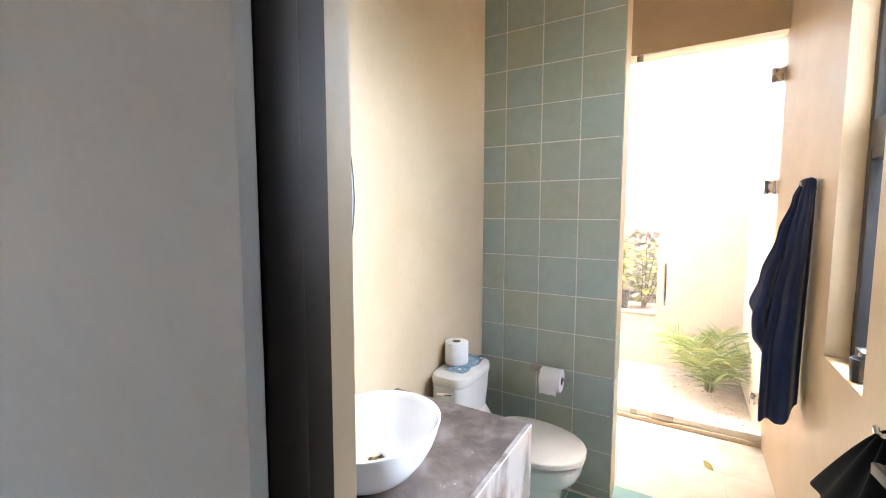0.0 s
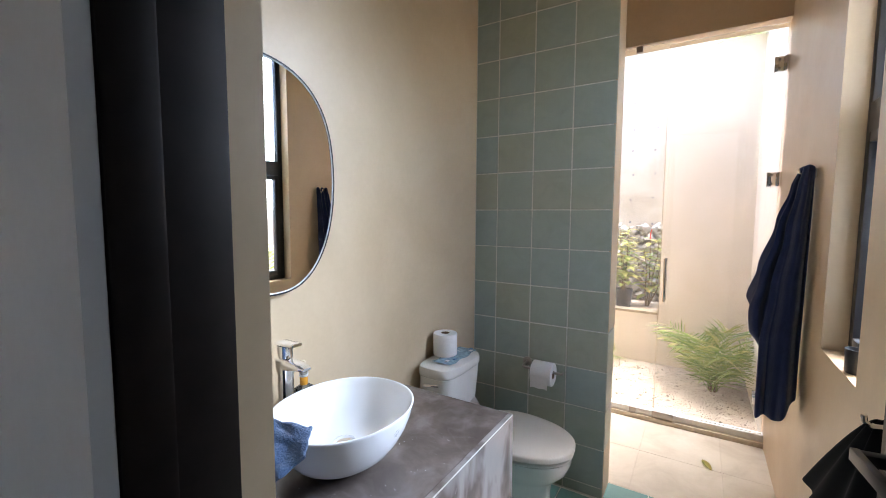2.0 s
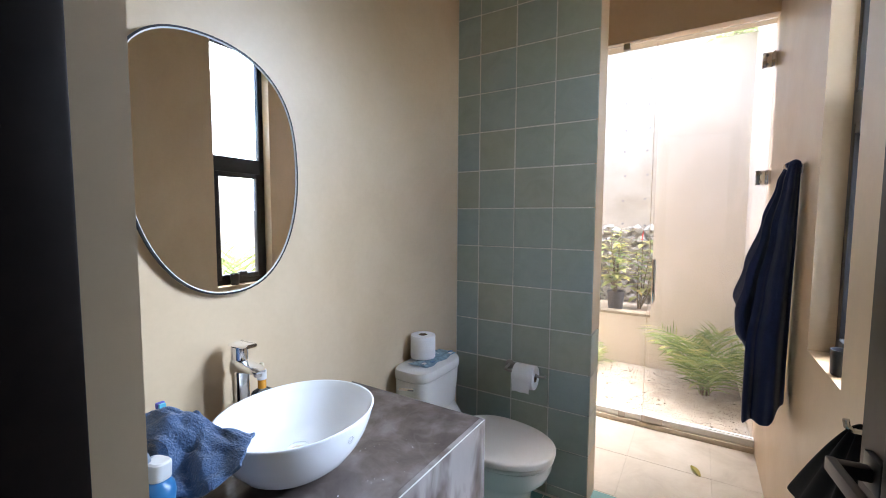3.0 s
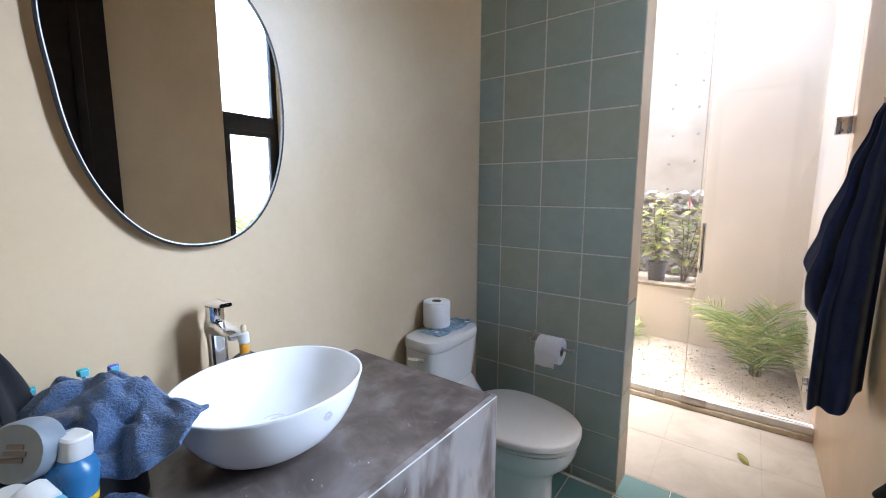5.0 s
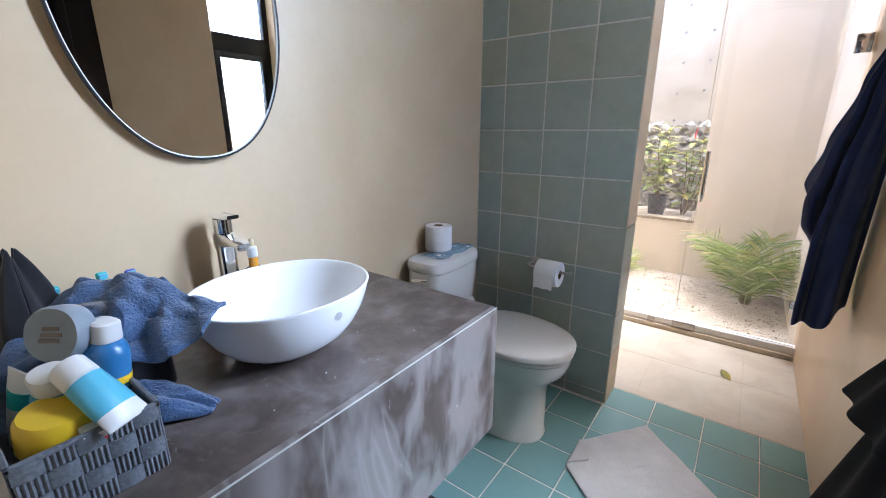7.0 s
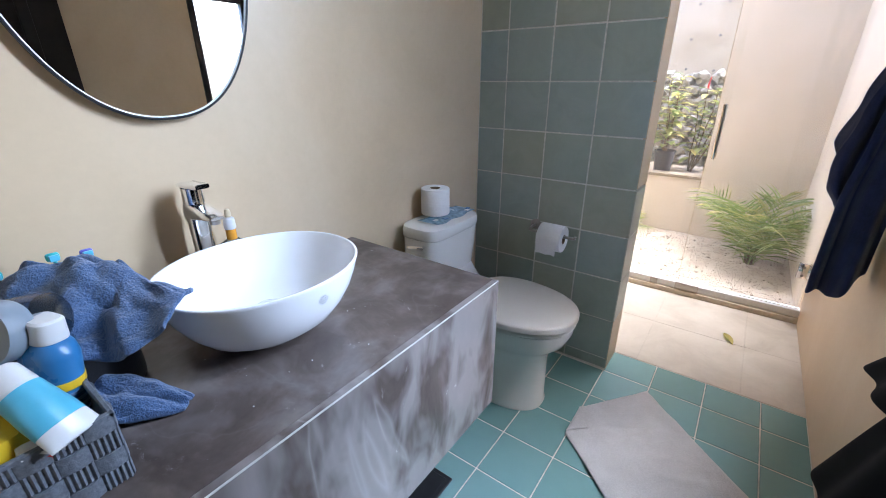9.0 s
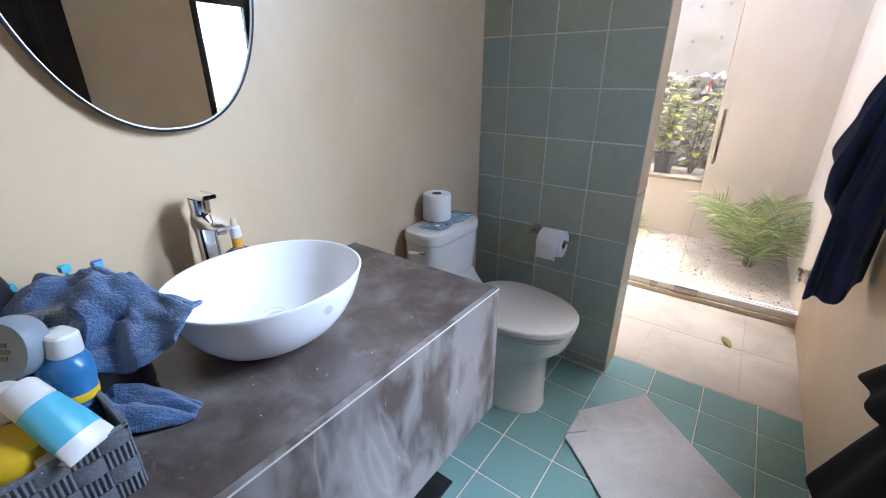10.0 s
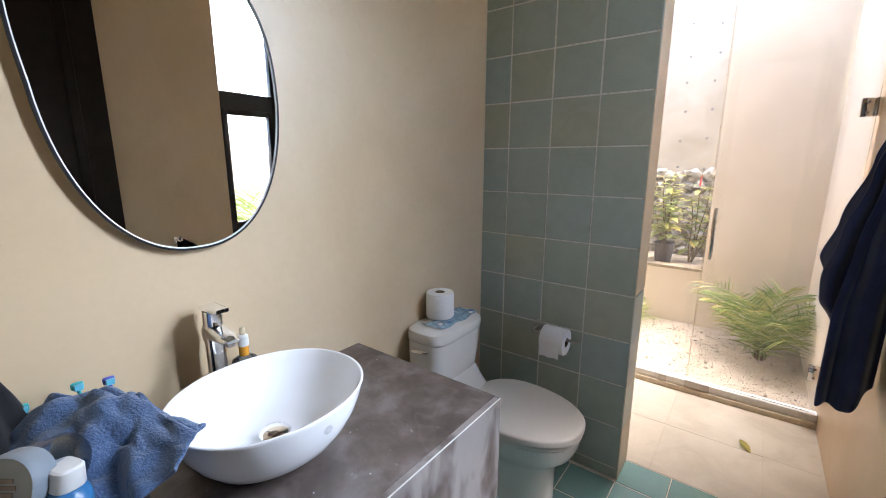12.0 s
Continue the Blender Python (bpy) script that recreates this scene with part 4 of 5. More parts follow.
def garment(name, y_top, z_top, z_low, y_left, y_right, out, mat, label, shift):
    n, m = 34, 36
    rows = []
    for i in range(n):
        u = i / (n - 1)
        row = []
        for j in range(m):
            a = math.pi * j / (m - 1)
            v = math.cos(a)                               # 1 towards the garden
            yl = y_top + (y_left - y_top) * u ** 0.9
            yr = y_top - (y_top - y_right) * u ** 0.6
            y = (yl + yr) / 2 + (yl - yr) / 2 * v + 0.01
            z = z_top - (z_top - z_low) * u * (1 - 0.10 * (1 - math.sin(a)) * (v < 0)) - 0.03 * u * v
            x = XR - shift - (0.02 + out * u ** 0.6) * math.sin(a) ** 0.5 * (1 + 0.16 * math.sin(8 * a + 2 * u))
            row.append((x, y, z))
        rows.append(row)
    sheet(name, rows, mat, label, "clothes", 0.004)


garment("trousers", -0.84, 0.96, 0.19, -0.30, -0.88, 0.038, M_BLACK_CLOTH, "black cotton trousers hung from a wall hook", 0.008)
garment("jacket", -0.84, 0.975, 0.625, -0.395, -0.90, 0.052, M_BLACK_CLOTH, "black jacket hung over trousers on a hook", 0.012)


# ---- bath mat ----
def bath_mat():
    """A limp mat askew on the tiles; the corner by the toilet is turned in."""
    n, m = 64, 44
    corner, across, down = Vector((-0.082, -0.418, 0)), Vector((0.274, 0.364, 0)), Vector((0.515, -0.468, 0))
    crease = -0.0115
    rows = []
    for i in range(n):
        u = i / (n - 1)
        row = []
        for j in range(m):
            v = j / (m - 1)
            p = corner + across * v + down * u
            p.x += 0.007 * noise.noise((u * 3, v * 3, 1.0))
            p.y += 0.007 * noise.noise((u * 3, v * 3, 7.0))
            z = 0.008
            for k, (c, w, amp) in enumerate(((0.20, 0.014, 0.008), (0.27, 0.013, 0.010), (0.34, 0.016, 0.010), (0.43, 0.016, 0.008), (0.54, 0.02, 0.006))):
                z += amp * math.exp(-((u - c - 0.22 * (v - 0.5) + 0.02 * math.sin(9 * v + k)) / w) ** 2) * max(0, math.sin(math.pi * min(1, max(0, (v - 0.25) * 1.6))))
            z += 0.0040 * noise.noise((u * 9, v * 7, 2.0)) + 0.0022 * noise.noise((u * 30, v * 22, 4.0))
            if p.x < crease:
                p.x = 2 * crease - p.x
                z += 0.011
            row.append((p.x, p.y, max(z, 0.005)))
        rows.append(row)
    sheet("bath_mat", rows, M_MAT, "light grey cotton bath mat with a folded corner on teal tiles", "bath mat", 0.007)


bath_mat()


def floor_drain():
    t = thing("floor_drain", (0, 0, 0), "black square metal object on the floor beneath the vanity", "drain")
    bm = bmesh.new()
    box(bm, -0.40, -0.245, -1.075, -0.902, 0.001, 0.010, 0.002, 1)
    part("cover", bm, M_BLACK, t)
    bm = bmesh.new()
    box(bm, -0.385, -0.26, -1.060, -0.917, 0.0105, 0.0125, 0.001, 1)
    part("inset", bm, M_BLACK, t)


floor_drain()


# ---- door and frame ----
def door_frame():
    t = tagged(new("door_frame"), "near-black stained wooden door frame with a rebate", "door frame", kind="structure")
    for name, b in (("outer_jamb", (-0.0455, 0.031, -1.984, -1.947, 0.0, 2.44)), ("inner_jamb", (-0.0455, -0.032, -1.946, -1.860, 0.0, 2.44)),
                    ("outer_jamb", (0.705, 0.7795, -2.003, -1.947, 0.0, 2.44)), ("inner_jamb", (0.722, 0.7345, -1.946, -1.857, 0.0, 2.44)),
                    ("head", (-0.0455, 0.7795, -2.003, -1.857, 2.441, 2.455))):
        bm = bmesh.new()
        box(bm, *b, 0.003, 2)
        part(name, bm, M_DARK_WOOD, t)
    return t


door_frame()


def door():
    """Open leaf; local x runs from the hinge to the free edge, local y out to the room."""
    t = tagged(new("door_1"), "open near-black wooden door with a moulded panel", "door", kind="structure")
    w, h, th = 0.765, 2.42, 0.040
    bm = bmesh.new()
    box(bm, 0, w, -th, 0, 0.008, h, 0.002, 2)
    part("leaf", bm, M_DARK_WOOD, t)
    x0, x1, z0, z1, r = 0.12, w - 0.115, 0.16, h - 0.17, 0.020
    for a, b in (((x0, z0), (x1, z0)), ((x1, z0), (x1, z1)), ((x1, z1), (x0, z1)), ((x0, z1), (x0, z0))):
        bm = bmesh.new()
        box(bm, min(a[0], b[0]) - r, max(a[0], b[0]) + r, 0.0005, 0.013, min(a[1], b[1]) - r, max(a[1], b[1]) + r, 0.006, 3)
        part("moulding", bm, M_DARK_WOOD, t)
    hx, hz = w - 0.062, 1.02
    handle = part("handle_plate", boxed(hx - 0.026, hx + 0.026, 0.0, 0.010, hz - 0.026, hz + 0.026, 0.002), M_BLACK, t, "black square handle rose")
    part("neck", boxed(hx - 0.010, hx + 0.010, 0.010, 0.055, hz - 0.010, hz + 0.010, 0.002), M_BLACK, handle)
    part("lever", boxed(hx - 0.125, hx + 0.011, 0.047, 0.060, hz - 0.011, hz + 0.011, 0.002), M_BLACK, handle, "flat black lever")
    d = Vector((0.650 - 0.732, -1.098 + 1.857, 0)).normalized()
    side = Vector((-d.y, d.x, 0))
    t.matrix_world = Matrix(((d.x, side.x, 0, 0.728), (d.y, side.y, 0, -1.853), (0, 0, 1, 0), (0, 0, 0, 1)))
    return t


def boxed(*b):
    bm = bmesh.new()
    box(bm, *b[:6], b[6], 2)
    return bm


door()


# ---- window in the towel wall ----
def window():
    y0, y1, z0, z1 = WIN
    t = tagged(new("window_1"), "tall black metal window with a transom", "window", kind="structure")
    xa, xb = XR + 0.070, XR + 0.115
    f = 0.036
    for b in ((xa, xb, y0, y0 + f, z0, z1), (xa, xb, y1 - f, y1, z0, z1), (xa, xb, y0 + f, y1 - f, z0, z0 + f), (xa, xb, y0 + f, y1 - f, z1 - f, z1)):
        part("frame_bar", boxed(*b, 0.003), M_BLACK, t)
    part("transom", boxed(xa - 0.004, xb, y0 + f, y1 - f, 1.70, 1.800, 0.003), M_BLACK, t)
    # opening sash of the lower light
    for b in ((xa - 0.006, xb - 0.012, y0 + f, y0 + f + 0.032, z0 + f, 1.70), (xa - 0.006, xb - 0.012, y1 - f - 0.032, y1 - f, z0 + f, 1.70),
              (xa - 0.006, xb - 0.012, y0 + f + 0.032, y1 - f - 0.032, z0 + f, z0 + f + 0.032), (xa - 0.006, xb - 0.012, y0 + f + 0.032, y1 - f - 0.032, 1.668, 1.70)):
        part("sash_bar", boxed(*b, 0.002), M_BLACK, t)
    for a, b in ((z0 + f, 1.70), (1.800, z1 - f)):
        bm = bmesh.new()
        box(bm, XR + 0.092, XR + 0.097, y0 + f, y1 - f, a, b)
        pane = part("pane", bm, M_GLASS, t, "clear pane", smooth=False)
        pane.visible_shadow = False
    part("latch", boxed(xa - 0.03, xa - 0.006, -0.36, -0.30, z0 + 0.055, z0 + 0.085, 0.003), M_BLACK, t, "black window latch")
    return t


window()


def sill_cup():
    bm = bmesh.new()
    lathe(bm, [(0.022, 0), (0.025, 0.004), (0.028, 0.075), (0.026, 0.075), (0.022, 0.008), (0.003, 0.006)], 24, (XR + 0.030, -0.40, WIN[2] + 0.001))
    solo("cup", bm, M_BLACK, "small black cup on the window sill", "cup")


sill_cup()


# ---- shower glass with its rail and fittings ----
def shower_door():
    t = thing("shower_door", (0, 0, 0), "frameless clear glass shower door with a chrome bar handle", "shower door")
    bm = bmesh.new()
    box(bm, 0.135, XR - 0.012, YG, YG + 0.008, 0.075, 2.54)
    p = part("pane", bm, M_HAZE_GLASS, t, "clear glass leaf", smooth=False)
    p.visible_shadow = False
    for s in (-1, 1):
        bm = bmesh.new()
        y = YG - 0.035 if s < 0 else YG + 0.043
        box(bm, 0.156, 0.174, y - 0.009, y + 0.009, 0.850, 1.140, 0.003, 2)
        part("handle_bar", bm, M_CHROME, t, "square chrome bar handle")
    for z in (0.90, 1.09):
        bm = bmesh.new()
        tube(bm, [(0.165, YG - 0.035, z), (0.165, YG + 0.043, z)], 0.006, 10)
        part("handle_post", bm, M_CHROME, t)
    for z in (2.31, 1.645, 0.30):
        bm = bmesh.new()
        box(bm, XR - 0.070, XR - 0.020, YG - 0.010, YG + 0.018, z - 0.042, z + 0.042, 0.003, 2)
        h = part("hinge", bm, M_CHROME, t, "square chrome glass hinge")
        bm = bmesh.new()
        box(bm, XR - 0.022, XR - 0.001, YG - 0.024, YG + 0.030, z - 0.042, z + 0.042, 0.003, 2)
        part("wall_plate", bm, M_CHROME, h)
        for dz in (-0.024, 0.024):
            bm = bmesh.new()
            lathe(bm, [(0.007, 0), (0.007, 0.003), (0.004, 0.004)], 14, (XR - 0.047, YG - 0.010, z + dz), Matrix.Rotation(radians(90), 4, "X"))
            part("screw", bm, M_NICKEL, h)
    return t


shower_door()


def fixed_glass():
    t = thing("fixed_glass", (0, 0, 0), "fixed clear glass panel beside the shower door", "glass panel")
    bm = bmesh.new()
    box(bm, XL + 0.003, 0.130, YG, YG + 0.008, 0.075, 2.555)
    p = part("pane", bm, M_HAZE_GLASS, t, smooth=False)
    p.visible_shadow = False
    bm = bmesh.new()
    box(bm, 0.1306, 0.1336, YG - 0.001, YG + 0.009, 0.076, 2.535, 0.0006, 1)
    part("edge_seal", bm, glass("pale clear seal", (0.86, 0.80, 0.62), 0.3), t, "pale yellowed plastic edge seal")
    for x in (-0.05, -0.6):
        bm = bmesh.new()
        box(bm, x - 0.02, x + 0.02, YG - 0.012, YG + 0.020, 2.52, 2.559, 0.003, 2)
        part("clamp", bm, M_NICKEL, t, "metal glass clamp")
    return t


fixed_glass()


def shower_kerb():
    t = thing("shower_kerb", (0, 0, 0), "low beige stone kerb with a white metal rail on it", "kerb")
    bm = bmesh.new()
    box(bm, XL + 0.001, XR - 0.001, YG - 0.035, YG + 0.06, -0.005, 0.030, 0.004, 2)
    part("stone", bm, M_BEIGE_SILL, t, "beige stone kerb")
    bm = bmesh.new()
    box(bm, XL + 0.001, XR - 0.001, YG - 0.016, YG + 0.04, 0.0305, 0.072, 0.004, 2)
    part("rail", bm, M_WHITE_METAL, t, "white metal rail")
    bm = bmesh.new()
    box(bm, 0.125, 0.255, YG - 0.028, YG - 0.0165, 0.036, 0.078, 0.004, 2)
    part("bottom_clamp", bm, M_NICKEL, t, "grey metal clamp")
    bm = bmesh.new()
    box(bm, -0.02, 0.025, YG - 0.026, YG - 0.0165, 0.034, 0.072, 0.004, 2)
    part("bottom_clamp", bm, M_NICKEL, t, "small grey metal clamp")
    return t


shower_kerb()


def fallen_leaf():
    bm = bmesh.new()
    rows = []
    for i in range(9):
        u = i / 8
        w = 0.018 * math.sin(math.pi * min(1, u * 0.96 + 0.02)) ** 0.7
        rows.append([(0.425 + 0.075 * u * 0.6 + s * w * 0.8, 0.665 - 0.085 * u + s * w * 0.6, 0.003 + 0.006 * abs(s) + 0.004 * math.sin(4 * u)) for s in (-1, -0.5, 0, 0.5, 1)])
    loft(bm, rows, False, False, closed=False)
    solo("fallen_leaf", bm, M_STRAP, "dry green leaf lying on the shower floor", "leaf")


fallen_leaf()


# ---- plants ----
def frond(bm, base, yaw, lean, length, droop, leaflets, width, rng):
    """An arching palm frond: a thin rib with paired narrow leaflets."""
    d = Vector((math.cos(yaw), math.sin(yaw), 0))
    pts = []
    for i in range(leaflets + 1):
        s = i / leaflets
        up = math.sin(lean) * length * s - droop * length * s ** 2.2
        pts.append(Vector(base) + d * (math.cos(lean) * length * s * (1 - 0.1 * s)) + Vector((0, 0, up)))
    tube(bm, pts, 0.0035, 5, 0.3)
    for i in range(2, leaflets):
        s = i / leaflets
        tan = (pts[i + 1] - pts[i - 1]).normalized()
        side = tan.cross(Vector((0, 0, 1))).normalized()
        ln = width * (0.45 + 0.75 * math.sin(math.pi * min(1, s * 0.85 + 0.1))) * rng.uniform(0.8, 1.1)
        for k in (-1, 1):
            tip = pts[i] + side * k * ln * 0.72 + tan * ln * 0.60 + Vector((0, 0, rng.uniform(-0.45, -0.05) * ln))
            mid = pts[i].lerp(tip, 0.5) + Vector((0, 0, 0.06 * ln))
            w = tan * 0.0060 * (0.6 + 0.4 * width / 0.25)
            vs = [bm.verts.new(p) for p in (pts[i] - w * 0.6, pts[i] + w * 0.6, mid + w, mid - w, tip)]
            bm.faces.new((vs[0], vs[1], vs[2], vs[3]))
            bm.faces.new((vs[3], vs[2], vs[4]))


def palm(at, n, size, label, seed, lo=0.35, hi=1.35):
    rng = random.Random(seed)
    t = thing("palm_plant", (0, 0, 0), label, "palm plant", "garden palms")
    for i in range(n):
        bm = bmesh.new()
        yaw = 2 * math.pi * (i * 0.381966 + rng.uniform(-0.05, 0.05))
        lean = rng.uniform(lo, hi)
        b = Vector(at) + Vector((rng.uniform(-0.03, 0.03), rng.uniform(-0.03, 0.03), 0))
        frond(bm, b, yaw, lean, size * rng.uniform(0.75, 1.12), rng.uniform(0.22, 0.62), 17, size * 0.36, rng)
        part("frond", bm, M_FROND, t, smooth=False)
    bm = bmesh.new()
    for k in range(6):
        a = k * 1.05
        tube(bm, [(at[0] + 0.025 * math.cos(a), at[1] + 0.025 * math.sin(a), at[2] - 0.02), (at[0] + 0.03 * math.cos(a), at[1] + 0.03 * math.sin(a), at[2] + 0.16 * size)], 0.010, 7, 0.6)
    part("stem", bm, M_BARK, t, "brown clustered stems")
    return t


palm((0.50, 1.90, -0.01), 17, 0.85, "young feathery palm growing out of gravel", 5, 0.90, 1.50)
palm((-0.42, 2.08, -0.01), 7, 0.36, "small palm seedling in gravel by the planter", 8, 0.5, 1.2)
palm((2.3, 0.50, -0.31), 30, 1.9, "tall feathery palm outside the window", 11, 1.05, 1.5)
palm((3.0, 1.2, -0.31), 18, 2.2, "tall feathery palm outside the window", 14, 0.7, 1.5)
palm((0.62, 2.41, 2.965), 14, 0.36, "leafy palm crown above the garden wall", 23, -0.4, 0.5)


def shrub(at, stems, size, label, seed, flowers=0):
    """Thin woody stems with lance-shaped leaves all the way up; some end in small red flower spikes."""
    rng = random.Random(seed)
    t = thing("shrub", (0, 0, 0), label, "plant", "planter plants")
    for i in range(stems):
        yaw, lean, ln = rng.uniform(0, 2 * math.pi), rng.uniform(0.05, 0.42), size * rng.uniform(0.7, 1.1)
        d = Vector((math.cos(yaw), math.sin(yaw), 0))
        foot = Vector(at) + d * rng.uniform(0.0, 0.03)
        pts = [foot + d * (math.sin(lean) * ln * u) + Vector((rng.uniform(-0.01, 0.01), rng.uniform(-0.01, 0.01), ln * u * math.cos(lean))) for u in (0, 0.25, 0.5, 0.75, 1.0)]
        bm = bmesh.new()
        tube(bm, pts, 0.007, 6, 0.4)
        stem = part("stem", bm, M_BARK, t, "pale brown stem")
        bm = bmesh.new()
        for k in range(20):
            u = 0.22 + 0.78 * k / 19
            p = along(pts, u)
            a = k * 2.4 + yaw
            out = Vector((math.cos(a), math.sin(a), rng.uniform(0.1, 0.9))).normalized()
            side = out.cross(Vector((0, 0, 1))).normalized()
            leaf = rng.uniform(0.11, 0.20) * (1.1 - 0.4 * u)
            w = leaf * 0.20
            rows = []
            for q in range(5):
                f = q / 4
                c = p + out * leaf * f + Vector((0, 0, -0.45 * leaf * f * f))
                ww = w * math.sin(math.pi * (0.08 + 0.9 * f)) + 0.0005
                rows.append([c - side * ww, c + Vector((0, 0, -0.25 * ww)), c + side * ww])
            loft(bm, rows, False, False, closed=False)
        part("leaves", bm, M_STRAP, stem, "yellow-green lance leaves")
        if i < flowers:
            bm = bmesh.new()
            tube(bm, [pts[-1], pts[-1] + Vector((0, 0, 0.05)), pts[-1] + Vector((0.01, 0, 0.10))], 0.010, 7, 0.3)
            part("flower_spike", bm, M_RED, stem, "small red flower spike")
    return t


def plant_pot(x, y, z, r, h):
    bm = bmesh.new()
    lathe(bm, [(r * 0.78, 0), (r * 0.8, 0.004), (r, h - 0.012), (r * 1.06, h - 0.010), (r * 1.06, h), (r * 0.95, h), (r * 0.92, h - 0.03), (0.01, h - 0.035)], 24, (x, y, z))
    solo("plant_pot", bm, M_POT, "black plastic nursery pot on the planter", "pot")


plant_pot(-0.305, 2.58, 0.461, 0.085, 0.20)
shrub((-0.305, 2.58, 0.63), 7, 0.62, "leafy yellow-green shrub in a black pot", 3)
shrub((-0.10, 2.78, 0.46), 5, 0.85, "leafy shrub with a red flower before the rubble", 4, 1)
shrub((-0.62, 2.70, 0.46), 6, 0.7, "leafy green shrub before the rubble", 9)


def rubble():
    rng = random.Random(12)
    t = thing("rubble_wall", (0, 0, 0), "rubble of grey limestone at the concrete wall's foot", "stone wall")
    for r in range(9):
        for c in range(12):
            x = -1.15 + 0.108 * c + (r % 2) * 0.05 + rng.uniform(-0.03, 0.03)
            z = 0.50 + 0.096 * r + rng.uniform(-0.02, 0.02)
            if x > 0.03:
                continue
            bm = bmesh.new()
            bmesh.ops.create_icosphere(bm, subdivisions=2, radius=1)
            o = rng.uniform(0, 50)
            for v in bm.verts:
                k = 1 + 0.6 * noise.noise(v.co * 1.6 + Vector((o, 0, 0))) + 0.12 * noise.noise(v.co * 4 + Vector((o, 5, 0)))
                v.co = Vector((v.co.x * 0.072 * k + x, v.co.y * 0.085 * k + 3.15, v.co.z * 0.060 * k + z))
            part("stone", bm, M_ROCK, t, angle=25)
    return t


rubble()


def tie_holes():
    bm = bmesh.new()
    rng = random.Random(2)
    for r in range(9):
        for c in range(7):
            x, z = -1.3 + 0.235 * c + rng.uniform(-0.02, 0.02), 1.35 + 0.27 * r + rng.uniform(-0.02, 0.02)
            lathe(bm, [(0.013, 0), (0.012, 0.003), (0.004, 0.0035)], 10, (x, 3.2, z), Matrix.Rotation(radians(90), 4, "X"))
    solo("tie_hole_plugs", bm, plain("dark mortar plug", (0.16, 0.15, 0.14), 0.9), "small dark plugs in the concrete wall", "wall plugs", kind="stuff")


tie_holes()


def gravel():
    rng = random.Random(7)
    base = bmesh.new()
    bmesh.ops.create_icosphere(base, subdivisions=1, radius=1)
    tv = [v.co.copy() for v in base.verts]
    tf = [[v.index for v in f.verts] for f in base.faces]
    base.free()
    verts, faces = [], []
    for i in range(7000):
        y = YG + 0.07 + (BACK - YG - 0.07) * rng.random() ** 0.9
        x = rng.uniform(-1.1, XR - 0.01)
        r = rng.uniform(0.002, 0.0055) * (2.6 if rng.random() < 0.03 else 1)
        e = Euler((rng.uniform(0, 6), rng.uniform(0, 6), rng.uniform(0, 6))).to_matrix()
        sx, sy, sz = rng.uniform(0.7, 1.4), rng.uniform(0.6, 1.2), rng.uniform(0.4, 0.9)
        o = len(verts)
        for v in tv:
            p = e @ Vector((v.x * sx, v.y * sy, v.z * sz)) * r
            verts.append((x + p.x, min(y + p.y, BACK - 0.002), -0.0155 + 0.25 * r + p.z))
        faces += [[o + k for k in f] for f in tf]
    me = bpy.data.meshes.new("gravel")
    me.from_pydata(verts, [], faces)
    me.materials.append(M_GRAVEL)
    tagged(new("gravel", me), "pale beige gravel of the garden court", "gravel", kind="stuff")


gravel()


# ---- tiles, last ----
def tile_mesh(name, sx, sy, sz, mat, bevel=0.0018):
    bm = bmesh.new()
    box(bm, -sx / 2, sx / 2, -sy / 2, sy / 2, -sz / 2, sz / 2)
    top = [e for e in bm.edges if (e.verts[0].co.z > 0 and e.verts[1].co.z > 0)] if sz < min(sx, sy) else [e for e in bm.edges if (e.verts[0].co.y < 0 and e.verts[1].co.y < 0)]
    bmesh.ops.bevel(bm, geom=top, offset=bevel, segments=1, affect="EDGES")
    return finish(bm, name, mat, smooth=False)


def lay(mesh, parent, at, tiltx=0.0, tilty=0.0, size=None):
    ob = new("tile", mesh)
    ob.parent = parent
    ob.matrix_world = Matrix.Translation(at) @ Euler((tiltx, tilty, 0)).to_matrix().to_4x4()
    if size:
        ob.scale = size
    return ob


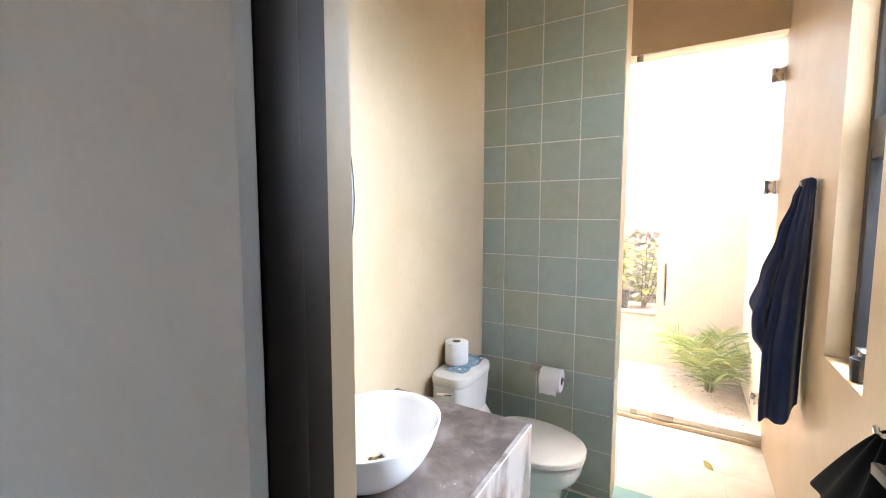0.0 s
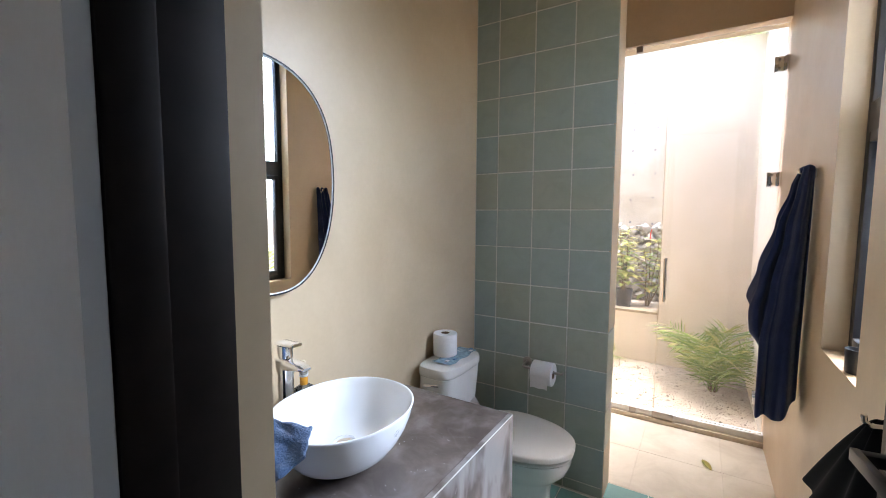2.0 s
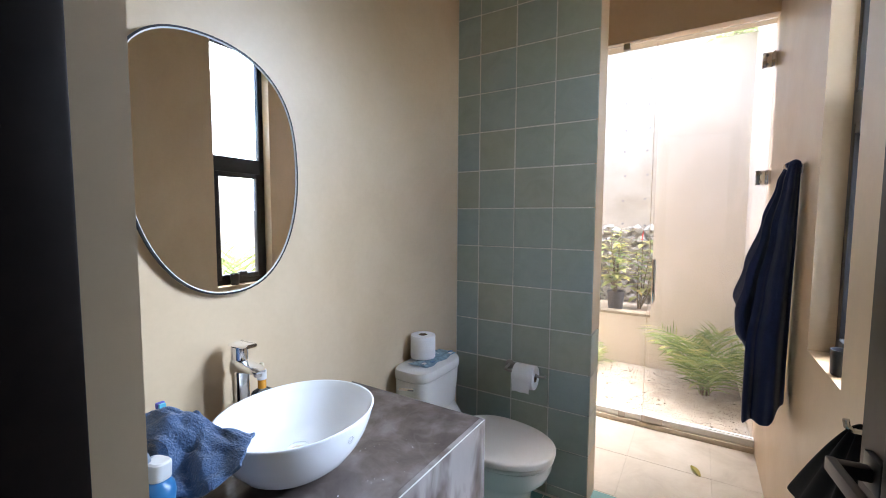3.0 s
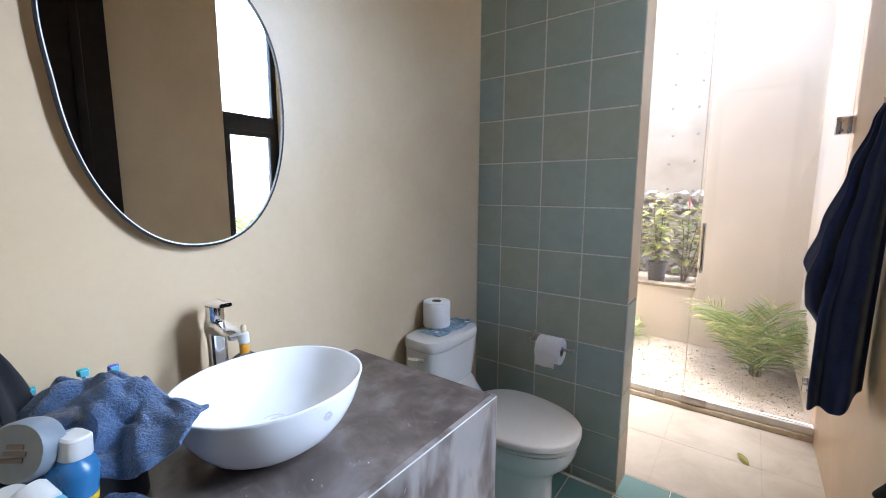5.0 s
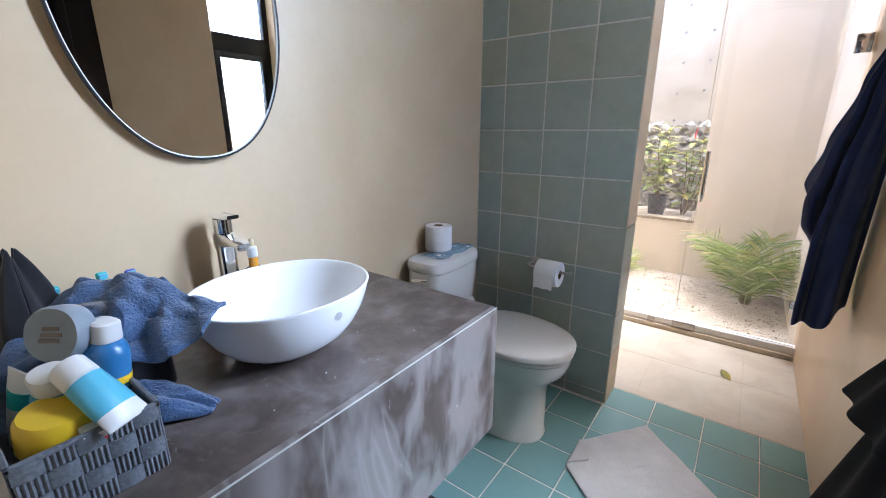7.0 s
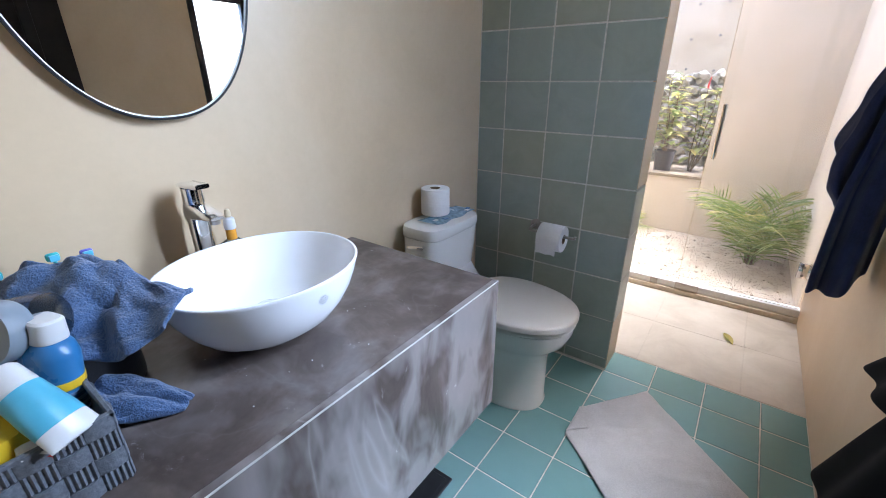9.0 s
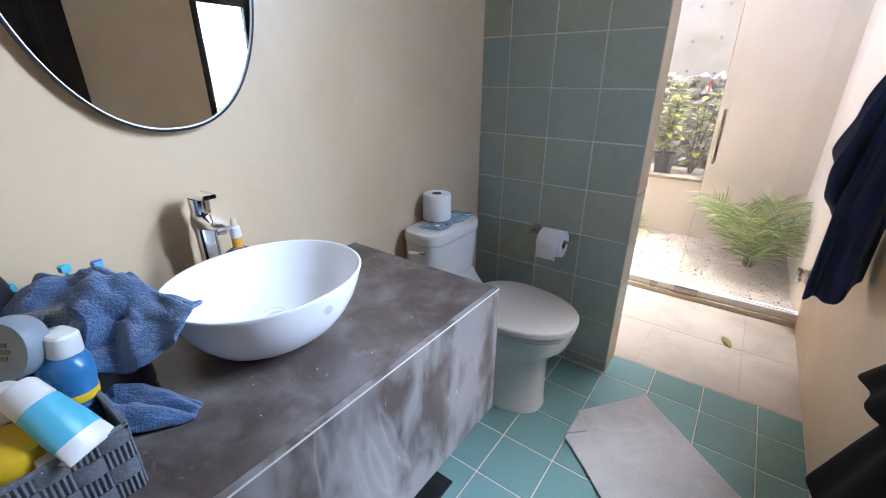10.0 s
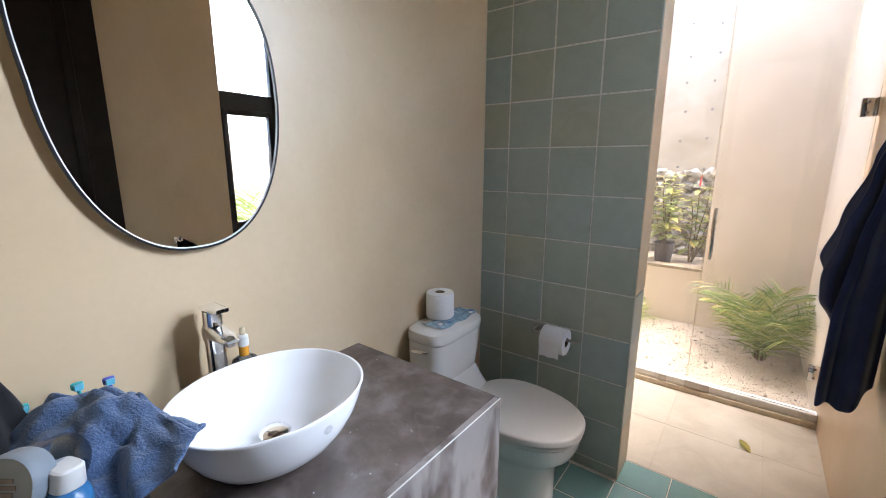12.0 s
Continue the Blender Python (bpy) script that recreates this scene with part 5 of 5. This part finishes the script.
TILE, GAP = 0.2, 0.0045
rng = random.Random(31)
wall_ob = bpy.data.objects["screen_wall"]
full = tile_mesh("tile", TILE - GAP, 0.012, TILE - GAP, M_TILE)
for col in range(4):
    x1 = -TILE * col
    x0 = max(x1 - TILE, XL + 0.001)
    w = x1 - x0 - GAP
    for row in range(-1, 15):
        z0 = 0.053 + TILE * row if row >= 0 else 0.001
        z1 = 0.053 + TILE * (row + 1)
        z1 = min(z1, CEIL - 0.002)
        h = z1 - z0 - GAP
        lay(full, wall_ob, ((x0 + x1) / 2, 0.006 + rng.uniform(-0.0006, 0.0006), (z0 + z1) / 2), rng.uniform(-0.002, 0.002), 0.0,
            (w / (TILE - GAP), 1, h / (TILE - GAP)))
# narrow tiles on the wall's end
for k in range(3):
    bm = bmesh.new()
    box(bm, -0.0115, 0.0, 0.0035, 0.1635, 0.253 + TILE * k, 0.253 + TILE * (k + 1) - GAP, 0.001, 1)
    ob = new("tile", finish(bm, "end_tile", M_TILE_PALE, smooth=False))
    ob.parent = wall_ob

floor_ob = bpy.data.objects["floor"]
fmesh = tile_mesh("tile", TILE - GAP, TILE - GAP, 0.009, M_FLOOR_TILE)
for i in range(-4, 5):
    x0, x1 = max(-0.005 + TILE * i, XL + 0.001), min(-0.005 + TILE * (i + 1), XR - 0.001)
    if x1 - x0 < 0.02:
        continue
    for j in range(-11, 2):
        y0, y1 = max(-0.012 + TILE * j, YD0 - 0.02), min(-0.012 + TILE * (j + 1), 0.164)
        if y1 - y0 < 0.01:
            continue
        if y1 > 0.05 and x1 <= 0.001 and y0 > -0.02:
            continue
        lay(fmesh, floor_ob, ((x0 + x1) / 2, (y0 + y1) / 2, -0.0045 + rng.uniform(-0.0005, 0.0002)), rng.uniform(-0.0015, 0.0015), rng.uniform(-0.0015, 0.0015),
            ((x1 - x0 - GAP) / (TILE - GAP), (y1 - y0 - GAP) / (TILE - GAP), 1))

slab_ob = bpy.data.objects["shower_floor"]
smesh = tile_mesh("slab", 0.4, 0.4, 0.007, M_STONE, 0.001)
xs = [XL + 0.001, -0.32, 0.10, 0.52, XR - 0.001]
ys = [0.166, 0.59, YG - 0.036]
for a, b in zip(xs, xs[1:]):
    for c, d in zip(ys, ys[1:]):
        ob = lay(smesh, slab_ob, ((a + b) / 2, (c + d) / 2, -0.0035 + rng.uniform(-0.0003, 0.0003)), 0, 0, ((b - a - 0.0012) / 0.4, (d - c - 0.0012) / 0.4, 1))
        ob.name = "slab"
